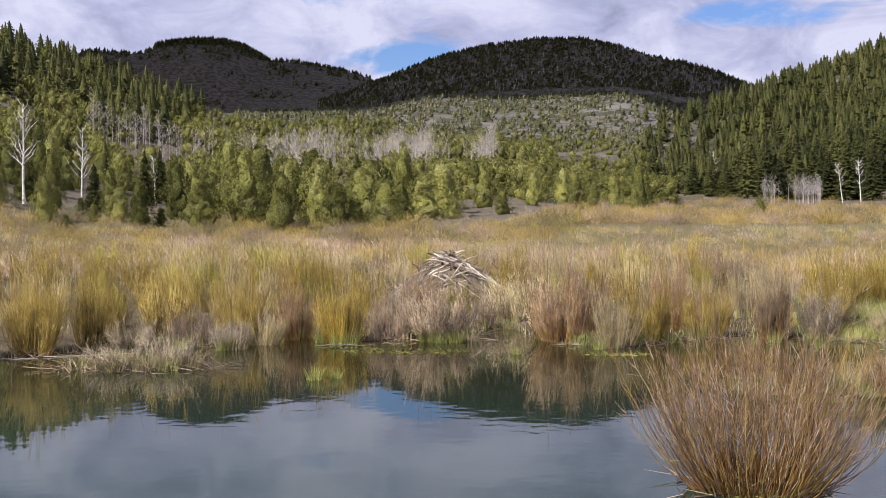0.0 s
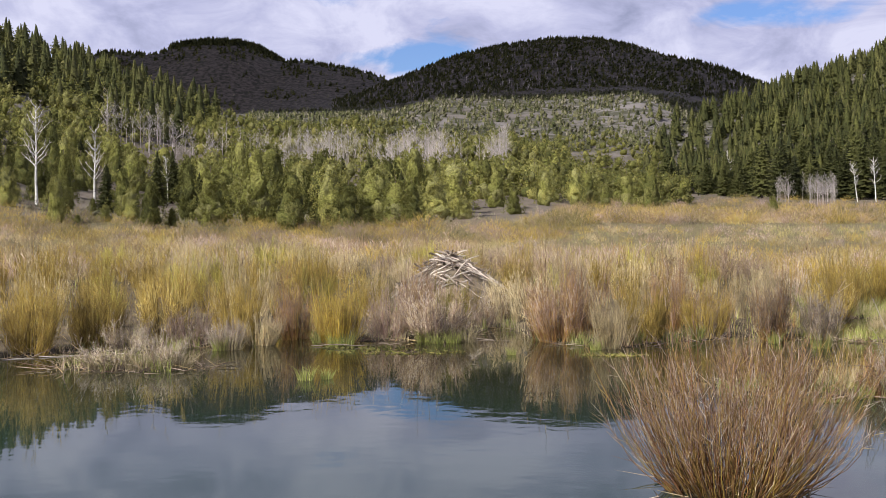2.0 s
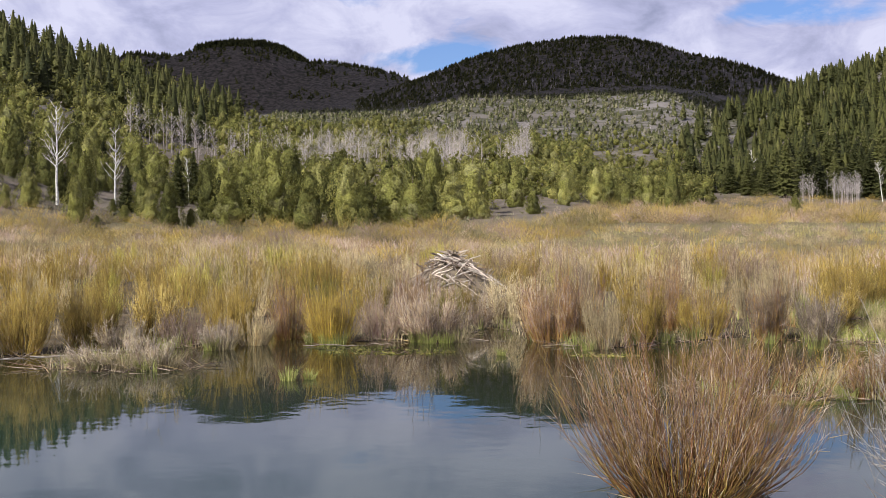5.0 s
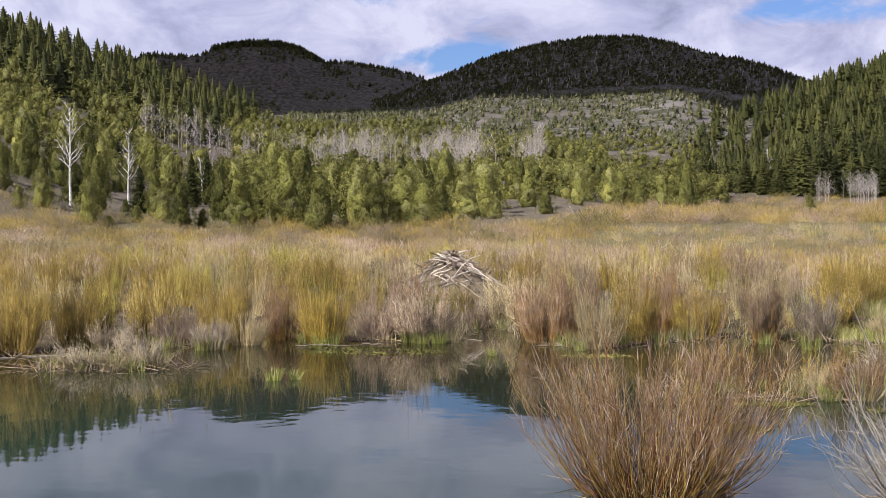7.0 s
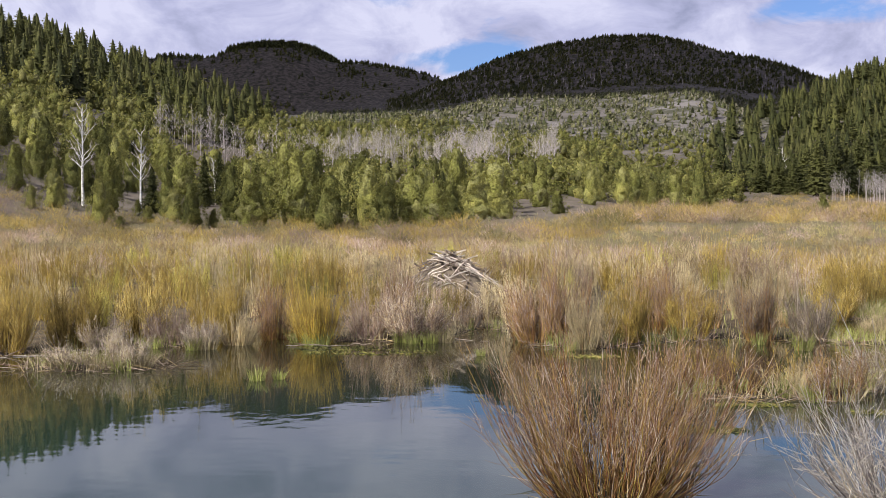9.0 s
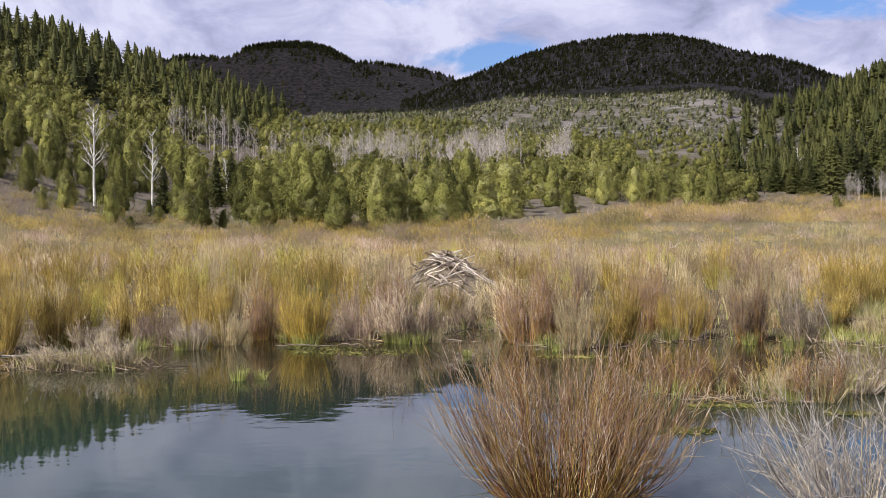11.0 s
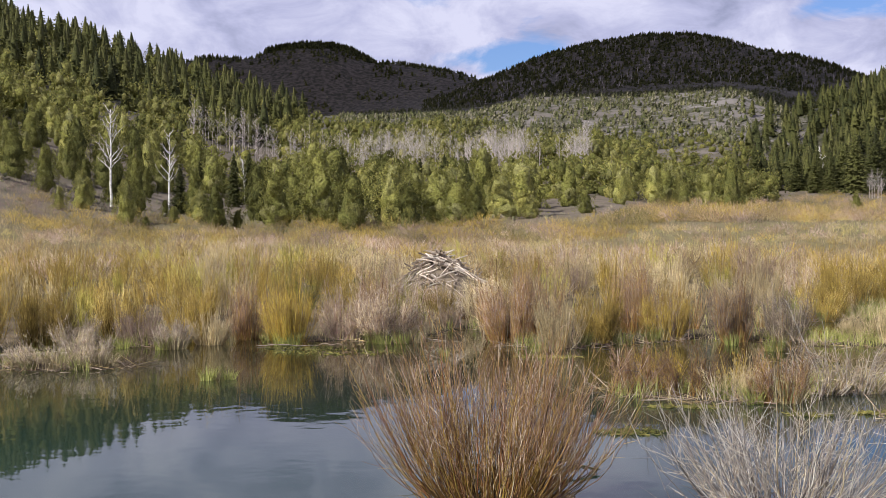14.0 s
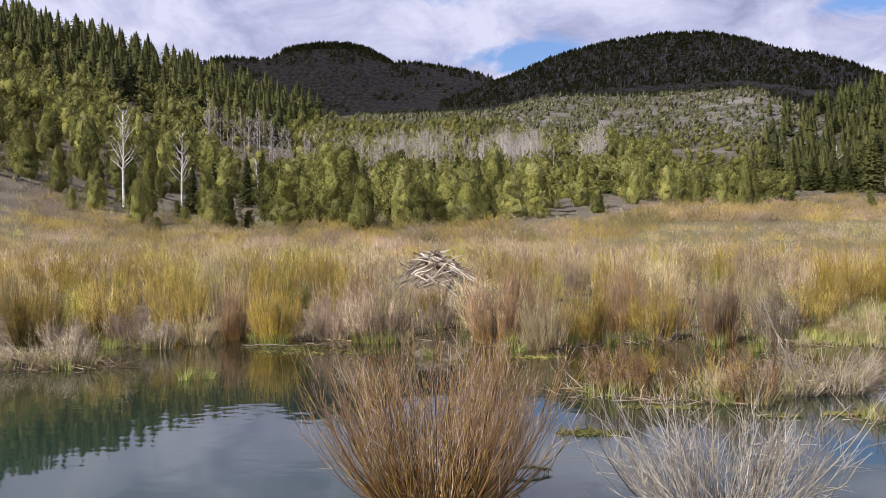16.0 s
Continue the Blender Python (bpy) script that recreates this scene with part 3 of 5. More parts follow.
def juniper_shape(seed, tall, wide, clumps, sprays, size, core, level=2):
    """A dense uneven crown, broad below and rounded above: upright tufts of fine sprays round a ragged heart."""
    r = np.random.RandomState(seed)
    g = Geo()
    t = (np.arange(clumps) + r.uniform(0, 1, clumps)) / clumps
    lop = r.uniform(0, 6.28)
    prof = wide * 1.28 * np.clip(1 - t, 0, 1) ** 0.5 * np.minimum(1, (t + 0.3) / 0.42) ** 0.8
    a = np.arange(clumps) * 2.4 + r.normal(0, 0.5, clumps)
    rr = prof * r.uniform(0.55, 1.0, clumps) * (1 + 0.16 * np.cos(2 * a + lop) + 0.1 * np.cos(3 * a + 9 * t))
    cen = np.stack([rr * np.cos(a), rr * np.sin(a), t * tall * 0.86 + 0.06 * tall], axis=1)
    big = tall * r.uniform(0.06, 0.12, clumps) * (1.25 - 0.6 * t) * (30.0 / clumps) ** 0.4
    rad = big[:, None] * np.stack([r.uniform(0.8, 1.2, clumps), r.uniform(0.8, 1.2, clumps), r.uniform(0.85, 1.4, clumps)], axis=1)
    z = np.linspace(0.16, 0.66, core) * tall
    girth = wide * 0.66 * (1 - z / tall) ** 0.5
    lumps(g, np.stack([z * 0, z * 0, z], axis=1), np.stack([girth, girth, np.full(core, 0.22 * tall)], axis=1), r, level, 0.4)
    n = clumps * sprays
    ci = np.repeat(np.arange(clumps), sprays)
    d = unit(r.normal(0, 1, (n, 3)) + np.array([[0, 0, 0.25]]) + 0.8 * unit(cen * np.array([[1, 1, 0]]) + 1e-6)[ci])
    pos = cen[ci] + d * rad[ci] * r.uniform(0.3, 1.05, (n, 1))
    along = np.array([[0, 0, 0.55]]) + d * 0.8 + r.normal(0, 0.5, (n, 3))
    face = d + np.array([[0, 0, 0.35]]) + r.normal(0, 0.35, (n, 3))
    plates(g, pos, along, face, size * r.uniform(0.6, 1.6, n), size * r.uniform(0.22, 0.38, n))
    return g


def fir_shape(seed, tall, wide, tiers, points, sprays, size):
    """Drooping branches in loose whorls up to a thin leader, each a ragged fan, fringed with sprays."""
    r = np.random.RandomState(seed)
    g = Geo()
    up = np.array([[0, 0, 1.0]])
    n = tiers * points
    t = 1 - r.uniform(0.0, 1, n) ** 0.75
    a = np.arange(n) * 2.4 + r.normal(0, 0.4, n)
    reach = (wide * 1.15 * (1 - t) ** 0.72 * r.uniform(0.6, 1.15, n) + 0.012)[:, None]
    out = np.stack([np.cos(a), np.sin(a), np.zeros(n)], axis=1)
    side = np.stack([-np.sin(a), np.cos(a), np.zeros(n)], axis=1) * reach * r.uniform(0.14, 0.27, (n, 1))
    root = up * (tall * (0.08 + 0.9 * t))[:, None]
    mid = root + out * reach * 0.6 - up * reach * (0.30 - 0.25 * t[:, None])
    tip = root + out * reach - up * reach * (0.42 - 0.5 * t[:, None])
    v = np.stack([root + up * 0.03 * tall, mid + side - up * 0.012 * tall, tip, mid - side - up * 0.012 * tall, mid + up * 0.016 * tall], axis=1)
    i = np.arange(n)[:, None] * 5
    g.add(v, (), np.concatenate([i + np.array([[0, 1, 4]]), i + np.array([[4, 1, 2]]), i + np.array([[4, 2, 3]]), i + np.array([[0, 4, 3]])]))
    z = np.linspace(0.06, 0.98, 4) * tall
    line = np.stack([z * 0, z * 0, z], axis=1)[None]
    tubes(g, line, (wide * 0.62 * (1 - z / tall) ** 0.8 + 0.003)[None], 5)
    t = 1 - r.uniform(0.0, 1, sprays) ** 0.7
    a = r.uniform(0, 6.28, sprays)
    out = np.stack([np.cos(a), np.sin(a), np.zeros(sprays)], axis=1)
    pos = out * (wide * 1.1 * (1 - t) ** 0.74 * r.uniform(0.5, 0.95, sprays))[:, None] + up * (tall * (0.05 + 0.9 * t))[:, None]
    plates(g, pos, out + up * (-0.35 + 0.8 * t[:, None]) + r.normal(0, 0.3, (sprays, 3)), out * 0.7 + up * 0.6 + r.normal(0, 0.45, (sprays, 3)),
           size * r.uniform(0.6, 1.3, sprays) * (1.1 - 0.8 * t), size * r.uniform(0.16, 0.28, sprays))
    spikes(g, np.array([[0, 0, tall * 0.90]]), up, tall * 0.07, tall * 0.010)
    return g


def far_fir_shape(seed):
    """A small full cone with a ragged outline."""
    r = np.random.RandomState(seed)
    g = Geo()
    spikes(g, np.array([[0, 0, 0.05]]), np.array([[0.03, 0, 1.0]]), 0.95, 0.17)
    a, t = np.arange(7) * 0.9 + r.uniform(0, 1), np.linspace(0.08, 0.7, 7)
    d = np.stack([np.cos(a), np.sin(a), np.full(7, 0.55)], axis=1)
    spikes(g, np.stack([np.zeros(7), np.zeros(7), t], axis=1), d, 0.36 * (1.1 - t), 0.10 * (1.1 - 0.5 * t))
    return g


def trunk_shape(tall, rad, lean=0.0, sides=7):
    g = Geo()
    z = np.linspace(-0.5, tall, 6)
    line = np.stack([lean * (z / tall) ** 2, 0.3 * lean * np.sin(z), z], axis=1)[None]
    tubes(g, line, (rad * (1.05 - 0.9 * np.clip(z, 0, None) / tall))[None], sides)
    return g


def bare_tree_shapes(seed, tall, rad, limbs, twigs, crown=0.35, lean=0.0, flat=0.25, kink=0.04, far=False):
    """A leafless aspen: pale trunk, rising limbs and fine twigs."""
    r = np.random.RandomState(seed)
    trunk, boughs, fine = Geo(), Geo(), Geo()
    z = np.linspace(-0.4, tall, 9)
    wob = r.normal(0, kink, (9, 2)).cumsum(axis=0) * tall * 0.06
    wob -= wob[1]
    line = np.stack([wob[:, 0] + lean * z, wob[:, 1], z], axis=1)
    tubes(trunk, line[None], (rad * (1.0 - 0.85 * np.clip(z, 0, None) / tall))[None], 7)
    f = r.uniform(crown, 0.97, limbs)
    p0 = np.stack([np.interp(f * tall, z, line[:, i]) for i in range(3)], axis=1)
    a = r.uniform(0, 6.28, limbs)
    d = unit(np.stack([np.cos(a), np.sin(a), r.uniform(flat, 1.1, limbs)], axis=1))
    ln = (tall * 0.17 * (1.15 - f) * r.uniform(0.5, 1.25, limbs) + 0.05 * tall)[:, None]
    up = np.array([[0, 0, 1.0]])
    lb = np.stack([p0, p0 + d * ln * 0.4 + r.normal(0, 0.05, d.shape) * ln, p0 + d * ln * 0.75 + up * ln * 0.12, p0 + d * ln + up * ln * 0.3 + r.normal(0, 0.08, d.shape) * ln], axis=1)
    if far:
        ln = ln * 1.5
        spikes(boughs, p0, d + up * 0.3, ln, rad * 0.3)
    else:
        tubes(boughs, lb, rad * 0.34 * np.array([[1, 0.75, 0.5, 0.2]]) * np.ones((limbs, 1)), 4)
    pick = np.repeat(np.arange(limbs), twigs)
    u = r.randint(1, 4, len(pick))
    q0 = lb[pick, u]
    dd = unit(d[pick] + r.normal(0, 0.55, (len(pick), 3)) + up * 0.3)
    tl = ln[pick] * r.uniform(0.2, 0.5, (len(pick), 1))
    spikes(fine, q0, dd + up * 0.1, tl, rad * (0.26 if far else 0.13))
    return trunk, boughs, fine


# ---- the pond's near bushes ----
def ground_at(x, y):
    return float(height(x, y))


willow_bush("bare willow bush of red and gold stems standing in the pond", (WILLOW_STEM, WILLOW_FINE, WILLOW_RED), (3.35, 10.35, 0.0), 11, 720, 1.84, 1.66, 0.52, points=8, twigs=7, rad=0.0060, twig_len=0.17, fork=True, kink=0.045, wild=0.30, single=290, stray=0.05, low=0.5, least=0.36, bundles=70)
willow_bush("bleached grey dead bush of spreading twigs in the pond", (DEAD_STEM, DEAD_GREY, DEAD_GREY), (5.95, 9.75, 0.0), 12, 170, 1.15, 1.6, 0.34, name="dead_bush", points=7, twigs=7, rad=0.0078, twig_len=0.42, fork=True, kink=0.085, wild=0.5, single=170, stray=0.16)


def shore_bushes():
    """The row of bushes along the far bank and on the islets."""
    rows = [  # x, y, height, half width, stems, look
        (-2.15, 24.0, 1.45, 0.95, 230, "yellow"), (-1.0, 24.9, 1.25, 0.8, 160, "purple"), (0.15, 24.6, 1.25, 1.05, 260, "purple"), (-0.5, 25.9, 1.7, 1.0, 180, "red"),
        (2.95, 24.3, 1.65, 1.0, 220, "red"), (4.1, 23.2, 1.2, 0.8, 160, "straw"), (3.7, 24.8, 1.8, 1.0, 200, "red"), (5.0, 24.2, 1.5, 0.8, 160, "gold"),
        (6.6, 25.2, 1.5, 0.8, 150, "gold"), (8.1, 24.6, 1.75, 0.7, 170, "dark"), (9.3, 25.0, 1.3, 0.9, 150, "grey"), (6.0, 26.0, 1.9, 1.0, 180, "red"),
        (-5.9, 19.5, 0.55, 0.9, 80, "grey"), (-5.0, 19.7, 0.7, 0.7, 90, "grey"), (-4.55, 22.9, 0.7, 0.7, 110, "grey"), (-3.9, 23.6, 0.8, 0.7, 110, "straw"), (-6.6, 22.6, 0.8, 0.8, 110, "grey"), (-5.4, 23.4, 0.95, 0.8, 110, "purple"), (-6.2, 23.9, 1.6, 0.9, 150, "gold"), (-4.6, 24.3, 1.6, 0.9, 150, "gold"), (-3.3, 24.8, 1.5, 0.9, 140, "red"),
        (5.3, 17.2, 0.95, 0.75, 80, "tangle"), (6.05, 16.8, 0.8, 0.7, 80, "tangle"), (6.7, 16.6, 0.6, 0.6, 60, "straw"), (7.3, 16.3, 0.95, 0.6, 80, "tangle"), (8.7, 17.6, 1.0, 1.35, 70, "root"), (8.1, 17.3, 0.6, 0.8, 50, "root"), (5.7, 17.6, 0.8, 0.6, 50, "yellow"), (7.0, 17.3, 0.7, 0.6, 50, "yellow"),
        (10.9, 24.8, 0.8, 0.8, 90, "straw"), (11.3, 30.2, 1.3, 1.0, 120, "gold"), (12.9, 32.6, 2.1, 1.3, 170, "gold"), (14.6, 33.6, 1.9, 1.2, 140, "yellow"), (9.9, 31.2, 1.7, 1.1, 140, "straw"), (-8.4, 21.6, 1.9, 0.9, 190, "gold"), (-7.4, 22.6, 1.8, 0.9, 190, "gold"), (-9.6, 20.6, 1.9, 0.9, 190, "gold"),
    ]
    looks = {
        "yellow": ("bright golden-yellow willow bush on the bank", (WILLOW_YELLOW, WILLOW_GOLD)), "purple": ("purple-grey leafless willow bush at the water's edge", (WILLOW_PURPLE, WILLOW_TWIG)),
        "red": ("reddish-brown leafless willow bush at the water's edge", (WILLOW_RED, WILLOW_FINE)), "gold": ("ochre leafless willow bush on the bank", (WILLOW_GOLD, WILLOW_GOLD)),
        "straw": ("straw-coloured leafless bush on the bank", (WILLOW_STRAW, WILLOW_STRAW)), "grey": ("low bleached grey bush at the water's edge", (DEAD_BRUSH, DEAD_BRUSH)),
        "tangle": ("tangled red-brown leafless willow bush on the islet", (WILLOW_RED, WILLOW_FINE)),
        "root": ("sprawling bleached root wad with tangled bare branches in the water", (DEAD_GREY, DEAD_BRUSH)),
        "dark": ("dark brown leafless willow bush at the channel", (WILLOW_RED, WILLOW_TWIG)),
    }
    for i, (x, y, h, w, n, look_of) in enumerate(rows):
        label, mats = looks[look_of]
        willow_bush(label, mats, (x, y, max(0.0, ground_at(x, y))), 40 + i, int(n * 1.5), h, w, w * 0.40, group="bushes along the pond", points=5, twigs=10 if look_of in ("grey", "purple") else 8, stray=0.12, bundles=13, rad=0.013 if look_of == "root" else 0.0072, twig_len=0.30, fork=look_of == "root",
                    kink=0.13 if look_of in ("grey", "purple", "root", "tangle") else 0.08, wild={"grey": 0.75, "root": 0.9, "tangle": 0.8, "purple": 0.6}.get(look_of, 0.48))


shore_bushes()


# ---- the willow meadow ----
def meadow_spots(seed, n, x_of, y_lo, y_hi, gap):
    """Evenly strewn places on dry land."""
    r = np.random.RandomState(seed)
    got = np.zeros((0, 2))
    out = []
    for _ in range(n * 12):
        y = y_lo + (y_hi - y_lo) * r.uniform(0, 1) ** 0.8
        x = r.uniform(*x_of(y))
        if shore(x, y) < 0.35 or (len(got) and np.min((got[:, 0] - x) ** 2 + (got[:, 1] - y) ** 2) < gap * gap):
            continue
        if (x - 0.5) ** 2 + ((y - 33.0) / 1.3) ** 2 < 2.3 ** 2:
            continue
        got = np.vstack([got, [x, y]])
        out.append((x, y))
        if len(out) >= n:
            break
    return out, r


def view_span(y):
    return -0.50 * y - 6, 0.47 * y + 7


def near_meadow():
    kinds = [("ochre leafless willow bush in the marsh meadow", WILLOW_GOLD, WILLOW_GOLD), ("golden-yellow willow bush in the marsh meadow", WILLOW_YELLOW, WILLOW_GOLD),
             ("reddish-brown leafless willow bush in the marsh meadow", WILLOW_RED, WILLOW_STRAW), ("straw-coloured leafless willow bush in the marsh meadow", WILLOW_STRAW, WILLOW_STRAW),
             ("olive-yellow budding willow bush in the marsh meadow", WILLOW_OLIVE, WILLOW_OLIVE),
             ("purple-grey leafless willow bush in the marsh meadow", WILLOW_PURPLE, WILLOW_TWIG)]
    first = []
    for i, (label, a, b) in enumerate(kinds):
        for j in range(2):
            main, fine = willow_shapes(200 + 2 * i + j, 110, 1.7, 0.90, 0.42, points=3, twigs=5, bundles=11, rad=0.0082, twig_len=0.30, kink=0.12, wild=0.5, stray=0.08)
            first.append((label, main.mesh("stem_clump", a), fine.mesh("twig_clump", b)))
    spots, r = meadow_spots(7, 260, view_span, 24.5, 54, 1.15)
    for x, y in spots:
        tone = 1.15 * wave(x, y, 7.0, 21) + r.normal(0, 0.22)
        side = x / y
        if side < -0.08:
            k = 4 if tone < -0.4 else 0 if tone < 0.3 else 1 if tone < 0.6 else 3 if tone < 0.95 else 5
        else:
            k = 4 if tone < -0.7 else 0 if tone < -0.35 else 2 if tone < 0.0 else 3 if tone < 0.45 else 1 if tone < 0.7 else 5
        label, a, b = first[2 * k + r.randint(2)]
        s = r.uniform(0.5, 1.2) * (0.8 if side > 0.25 else 1.0)
        ob = thing("willow_bush", label, "bush", (x, y, ground_at(x, y)), r.uniform(0, 6.28), s, "bushes in the marsh meadow")
        tagged(part("stem_clump", a, ob), kind="stuff")
        tagged(part("twig_clump", b, ob), kind="stuff")


near_meadow()


def far_meadow():
    """Beyond: the same willows too many to count."""
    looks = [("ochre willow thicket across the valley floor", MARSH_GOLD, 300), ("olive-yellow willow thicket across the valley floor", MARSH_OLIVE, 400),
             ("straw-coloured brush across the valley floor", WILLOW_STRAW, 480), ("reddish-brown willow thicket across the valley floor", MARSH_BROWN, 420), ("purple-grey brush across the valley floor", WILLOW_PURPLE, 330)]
    for i, (label, mat, n) in enumerate(looks):
        g = Geo()
        shapes = []
        for j in range(3):
            q = np.random.RandomState(300 + 5 * i + j)
            m = 70
            az, d = q.uniform(0, 6.28, m), np.sqrt(q.uniform(0, 1, m))
            lift = q.uniform(0, 1, m)
            root = np.stack([0.62 * d * np.cos(az) * (0.6 + 0.5 * lift), 0.62 * d * np.sin(az) * (0.6 + 0.5 * lift), lift * (1.0 - 0.55 * d ** 2) - 0.05], axis=1)
            lean = np.stack([0.7 * d * np.cos(az), 0.7 * d * np.sin(az), np.ones(m)], axis=1) + q.normal(0, 0.28, (m, 3))
            both = Geo()
            spikes(both, root, lean, q.uniform(0.3, 0.7, m), 0.0115)
            shapes.append(both.arrays())
        r = np.random.RandomState(60 + i)
        done = 0
        while done < n:
            y = 44 + 150 * r.uniform(0, 1) ** 1.3
            x = r.uniform(-0.52 * y - 8, 0.48 * y + 10)
            strip = x / y > 0.08 and 92 < y < 103
            if (strip and r.uniform() < 0.95) or (x < -27 - 0.13 * y and y > 95) or (x / y < 0.06 + 0.0006 * (y - 104) and y > 104):
                continue
            if y > 102 and (i != 1 and r.uniform() < 0.7):
                continue
            if wave(x, y, 15, 30 + i) < r.uniform(-0.1, 0.35):
                continue
            s = r.uniform(0.6, 1.15) * (0.66 if y < 102 and x / y > 0.08 and y > 58 else 0.8 if 70 < y < 102 else 1.0)
            scatter(shapes[r.randint(3)], [(x, y, ground_at(x, y), r.uniform(0, 6.28), s * (1.2 + 0.004 * y), s)], g)
            done += 1
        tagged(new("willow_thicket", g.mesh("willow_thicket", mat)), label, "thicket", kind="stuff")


far_meadow()


def golden_belt():
    """The taller golden willows below the firs."""
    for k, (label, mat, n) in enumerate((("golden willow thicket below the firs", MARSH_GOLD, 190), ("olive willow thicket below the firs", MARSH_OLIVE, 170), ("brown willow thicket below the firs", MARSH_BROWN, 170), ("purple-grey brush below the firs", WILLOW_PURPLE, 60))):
        r = np.random.RandomState(65 + k)
        q = 130
        az, d = r.uniform(0, 6.28, q), np.sqrt(r.uniform(0, 1, q))
        root = np.stack([0.9 * d * np.cos(az), 0.9 * d * np.sin(az), r.uniform(-0.1, 1.0, q) * (1 - 0.6 * d)], axis=1)
        tuft, g = Geo(), Geo()
        spikes(tuft, root, np.stack([0.8 * d * np.cos(az), 0.8 * d * np.sin(az), 1.1 - 0.5 * d], axis=1) + r.normal(0, 0.2, (q, 3)), r.uniform(0.25, 0.6, q), 0.0105)
        done = 0
        while done < n:
            y, s = 105 + 175 * r.uniform(0, 1) ** 1.35, r.uniform(0.07, 0.52)
            x = s * y
            if s < 0.07 + 0.0005 * (y - 105) or wave(x, y, 30, 66) < r.uniform(-0.9, 0.1) or y > 300 - 190 * (s - 0.2):
                continue
            h = r.uniform(0.8, 1.8)
            scatter(tuft.arrays(), [(x, y, ground_at(x, y), r.uniform(0, 6.28), h * 1.25, h)], g)
            done += 1
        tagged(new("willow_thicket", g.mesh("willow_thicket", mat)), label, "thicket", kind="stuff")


golden_belt()


def bank_thicket():
    """Soft low brush on the rise where the meadow meets the hill."""
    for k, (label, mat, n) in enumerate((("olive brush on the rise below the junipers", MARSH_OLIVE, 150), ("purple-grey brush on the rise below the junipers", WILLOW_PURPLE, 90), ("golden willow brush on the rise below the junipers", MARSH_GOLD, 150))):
        r = np.random.RandomState(165 + k)
        q = 90
        az, d = r.uniform(0, 6.28, q), np.sqrt(r.uniform(0, 1, q))
        root = np.stack([0.8 * d * np.cos(az), 0.8 * d * np.sin(az), r.uniform(-0.1, 0.8, q) * (1 - 0.6 * d)], axis=1)
        tuft, g = Geo(), Geo()
        spikes(tuft, root, np.stack([0.7 * d * np.cos(az), 0.7 * d * np.sin(az), 1.1 - 0.5 * d], axis=1) + r.normal(0, 0.2, (q, 3)), r.uniform(0.25, 0.55, q), 0.008)
        for _ in range(n):
            y, s = r.uniform(88, 108), r.uniform(-0.5, 0.12)
            h = r.uniform(0.7, 1.7)
            scatter(tuft.arrays(), [(s * y, y, ground_at(s * y, y), r.uniform(0, 6.28), h * 1.4, h)], g)
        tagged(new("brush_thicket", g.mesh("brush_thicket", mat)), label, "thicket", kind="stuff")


bank_thicket()


def meadow_grass():
    r = np.random.RandomState(71)
    for label, mat, n, y0, y1, tall, wid in (("dry straw grass of the marsh meadow", GRASS_DRY, 15000, 24, 60, 0.38, 0.009), ("dry grass of the far meadow", GRASS_DRY, 24000, 55, 125, 0.45, 0.013),
                                             ("fresh green grass in the marsh meadow", GRASS_GREEN, 9000, 22, 60, 0.4, 0.011), ("short green grass on the open strip", GRASS_GREEN, 9000, 76, 108, 0.25, 0.014)):
        y = y0 + (y1 - y0) * r.uniform(0, 1, n) ** 0.8
        x = (-0.52 * y - 7) + r.uniform(0, 1, n) * (0.99 * y + 14)
        if y0 == 76:
            keep = (x / y > 0.07) & (wave(x, y, 9, 44) > -0.4)
        elif mat is GRASS_GREEN:
            keep = (wave(x, y, 7, 41) > 0.45) | ((x / y > 0.28) & (wave(x, y, 6, 42) > -0.3))
        else:
            keep = wave(x, y, 4, 43) > -0.9
        keep &= shore(x, y) > 0.05
        x, y = x[keep], y[keep]
        m = len(x)
        g = Geo()
        way = r.normal(0, 0.45, (m, 3)) * np.array([[1, 1, 0]])
        blades(g, np.stack([x, y, height(x, y) - 0.03], axis=1), way, tall * r.uniform(0.5, 1.3, m), np.full(m, wid), r.uniform(0, 6.28, m))
        tagged(new("meadow_grass", g.mesh("meadow_grass", mat)), label, "grass", kind="stuff")


meadow_grass()


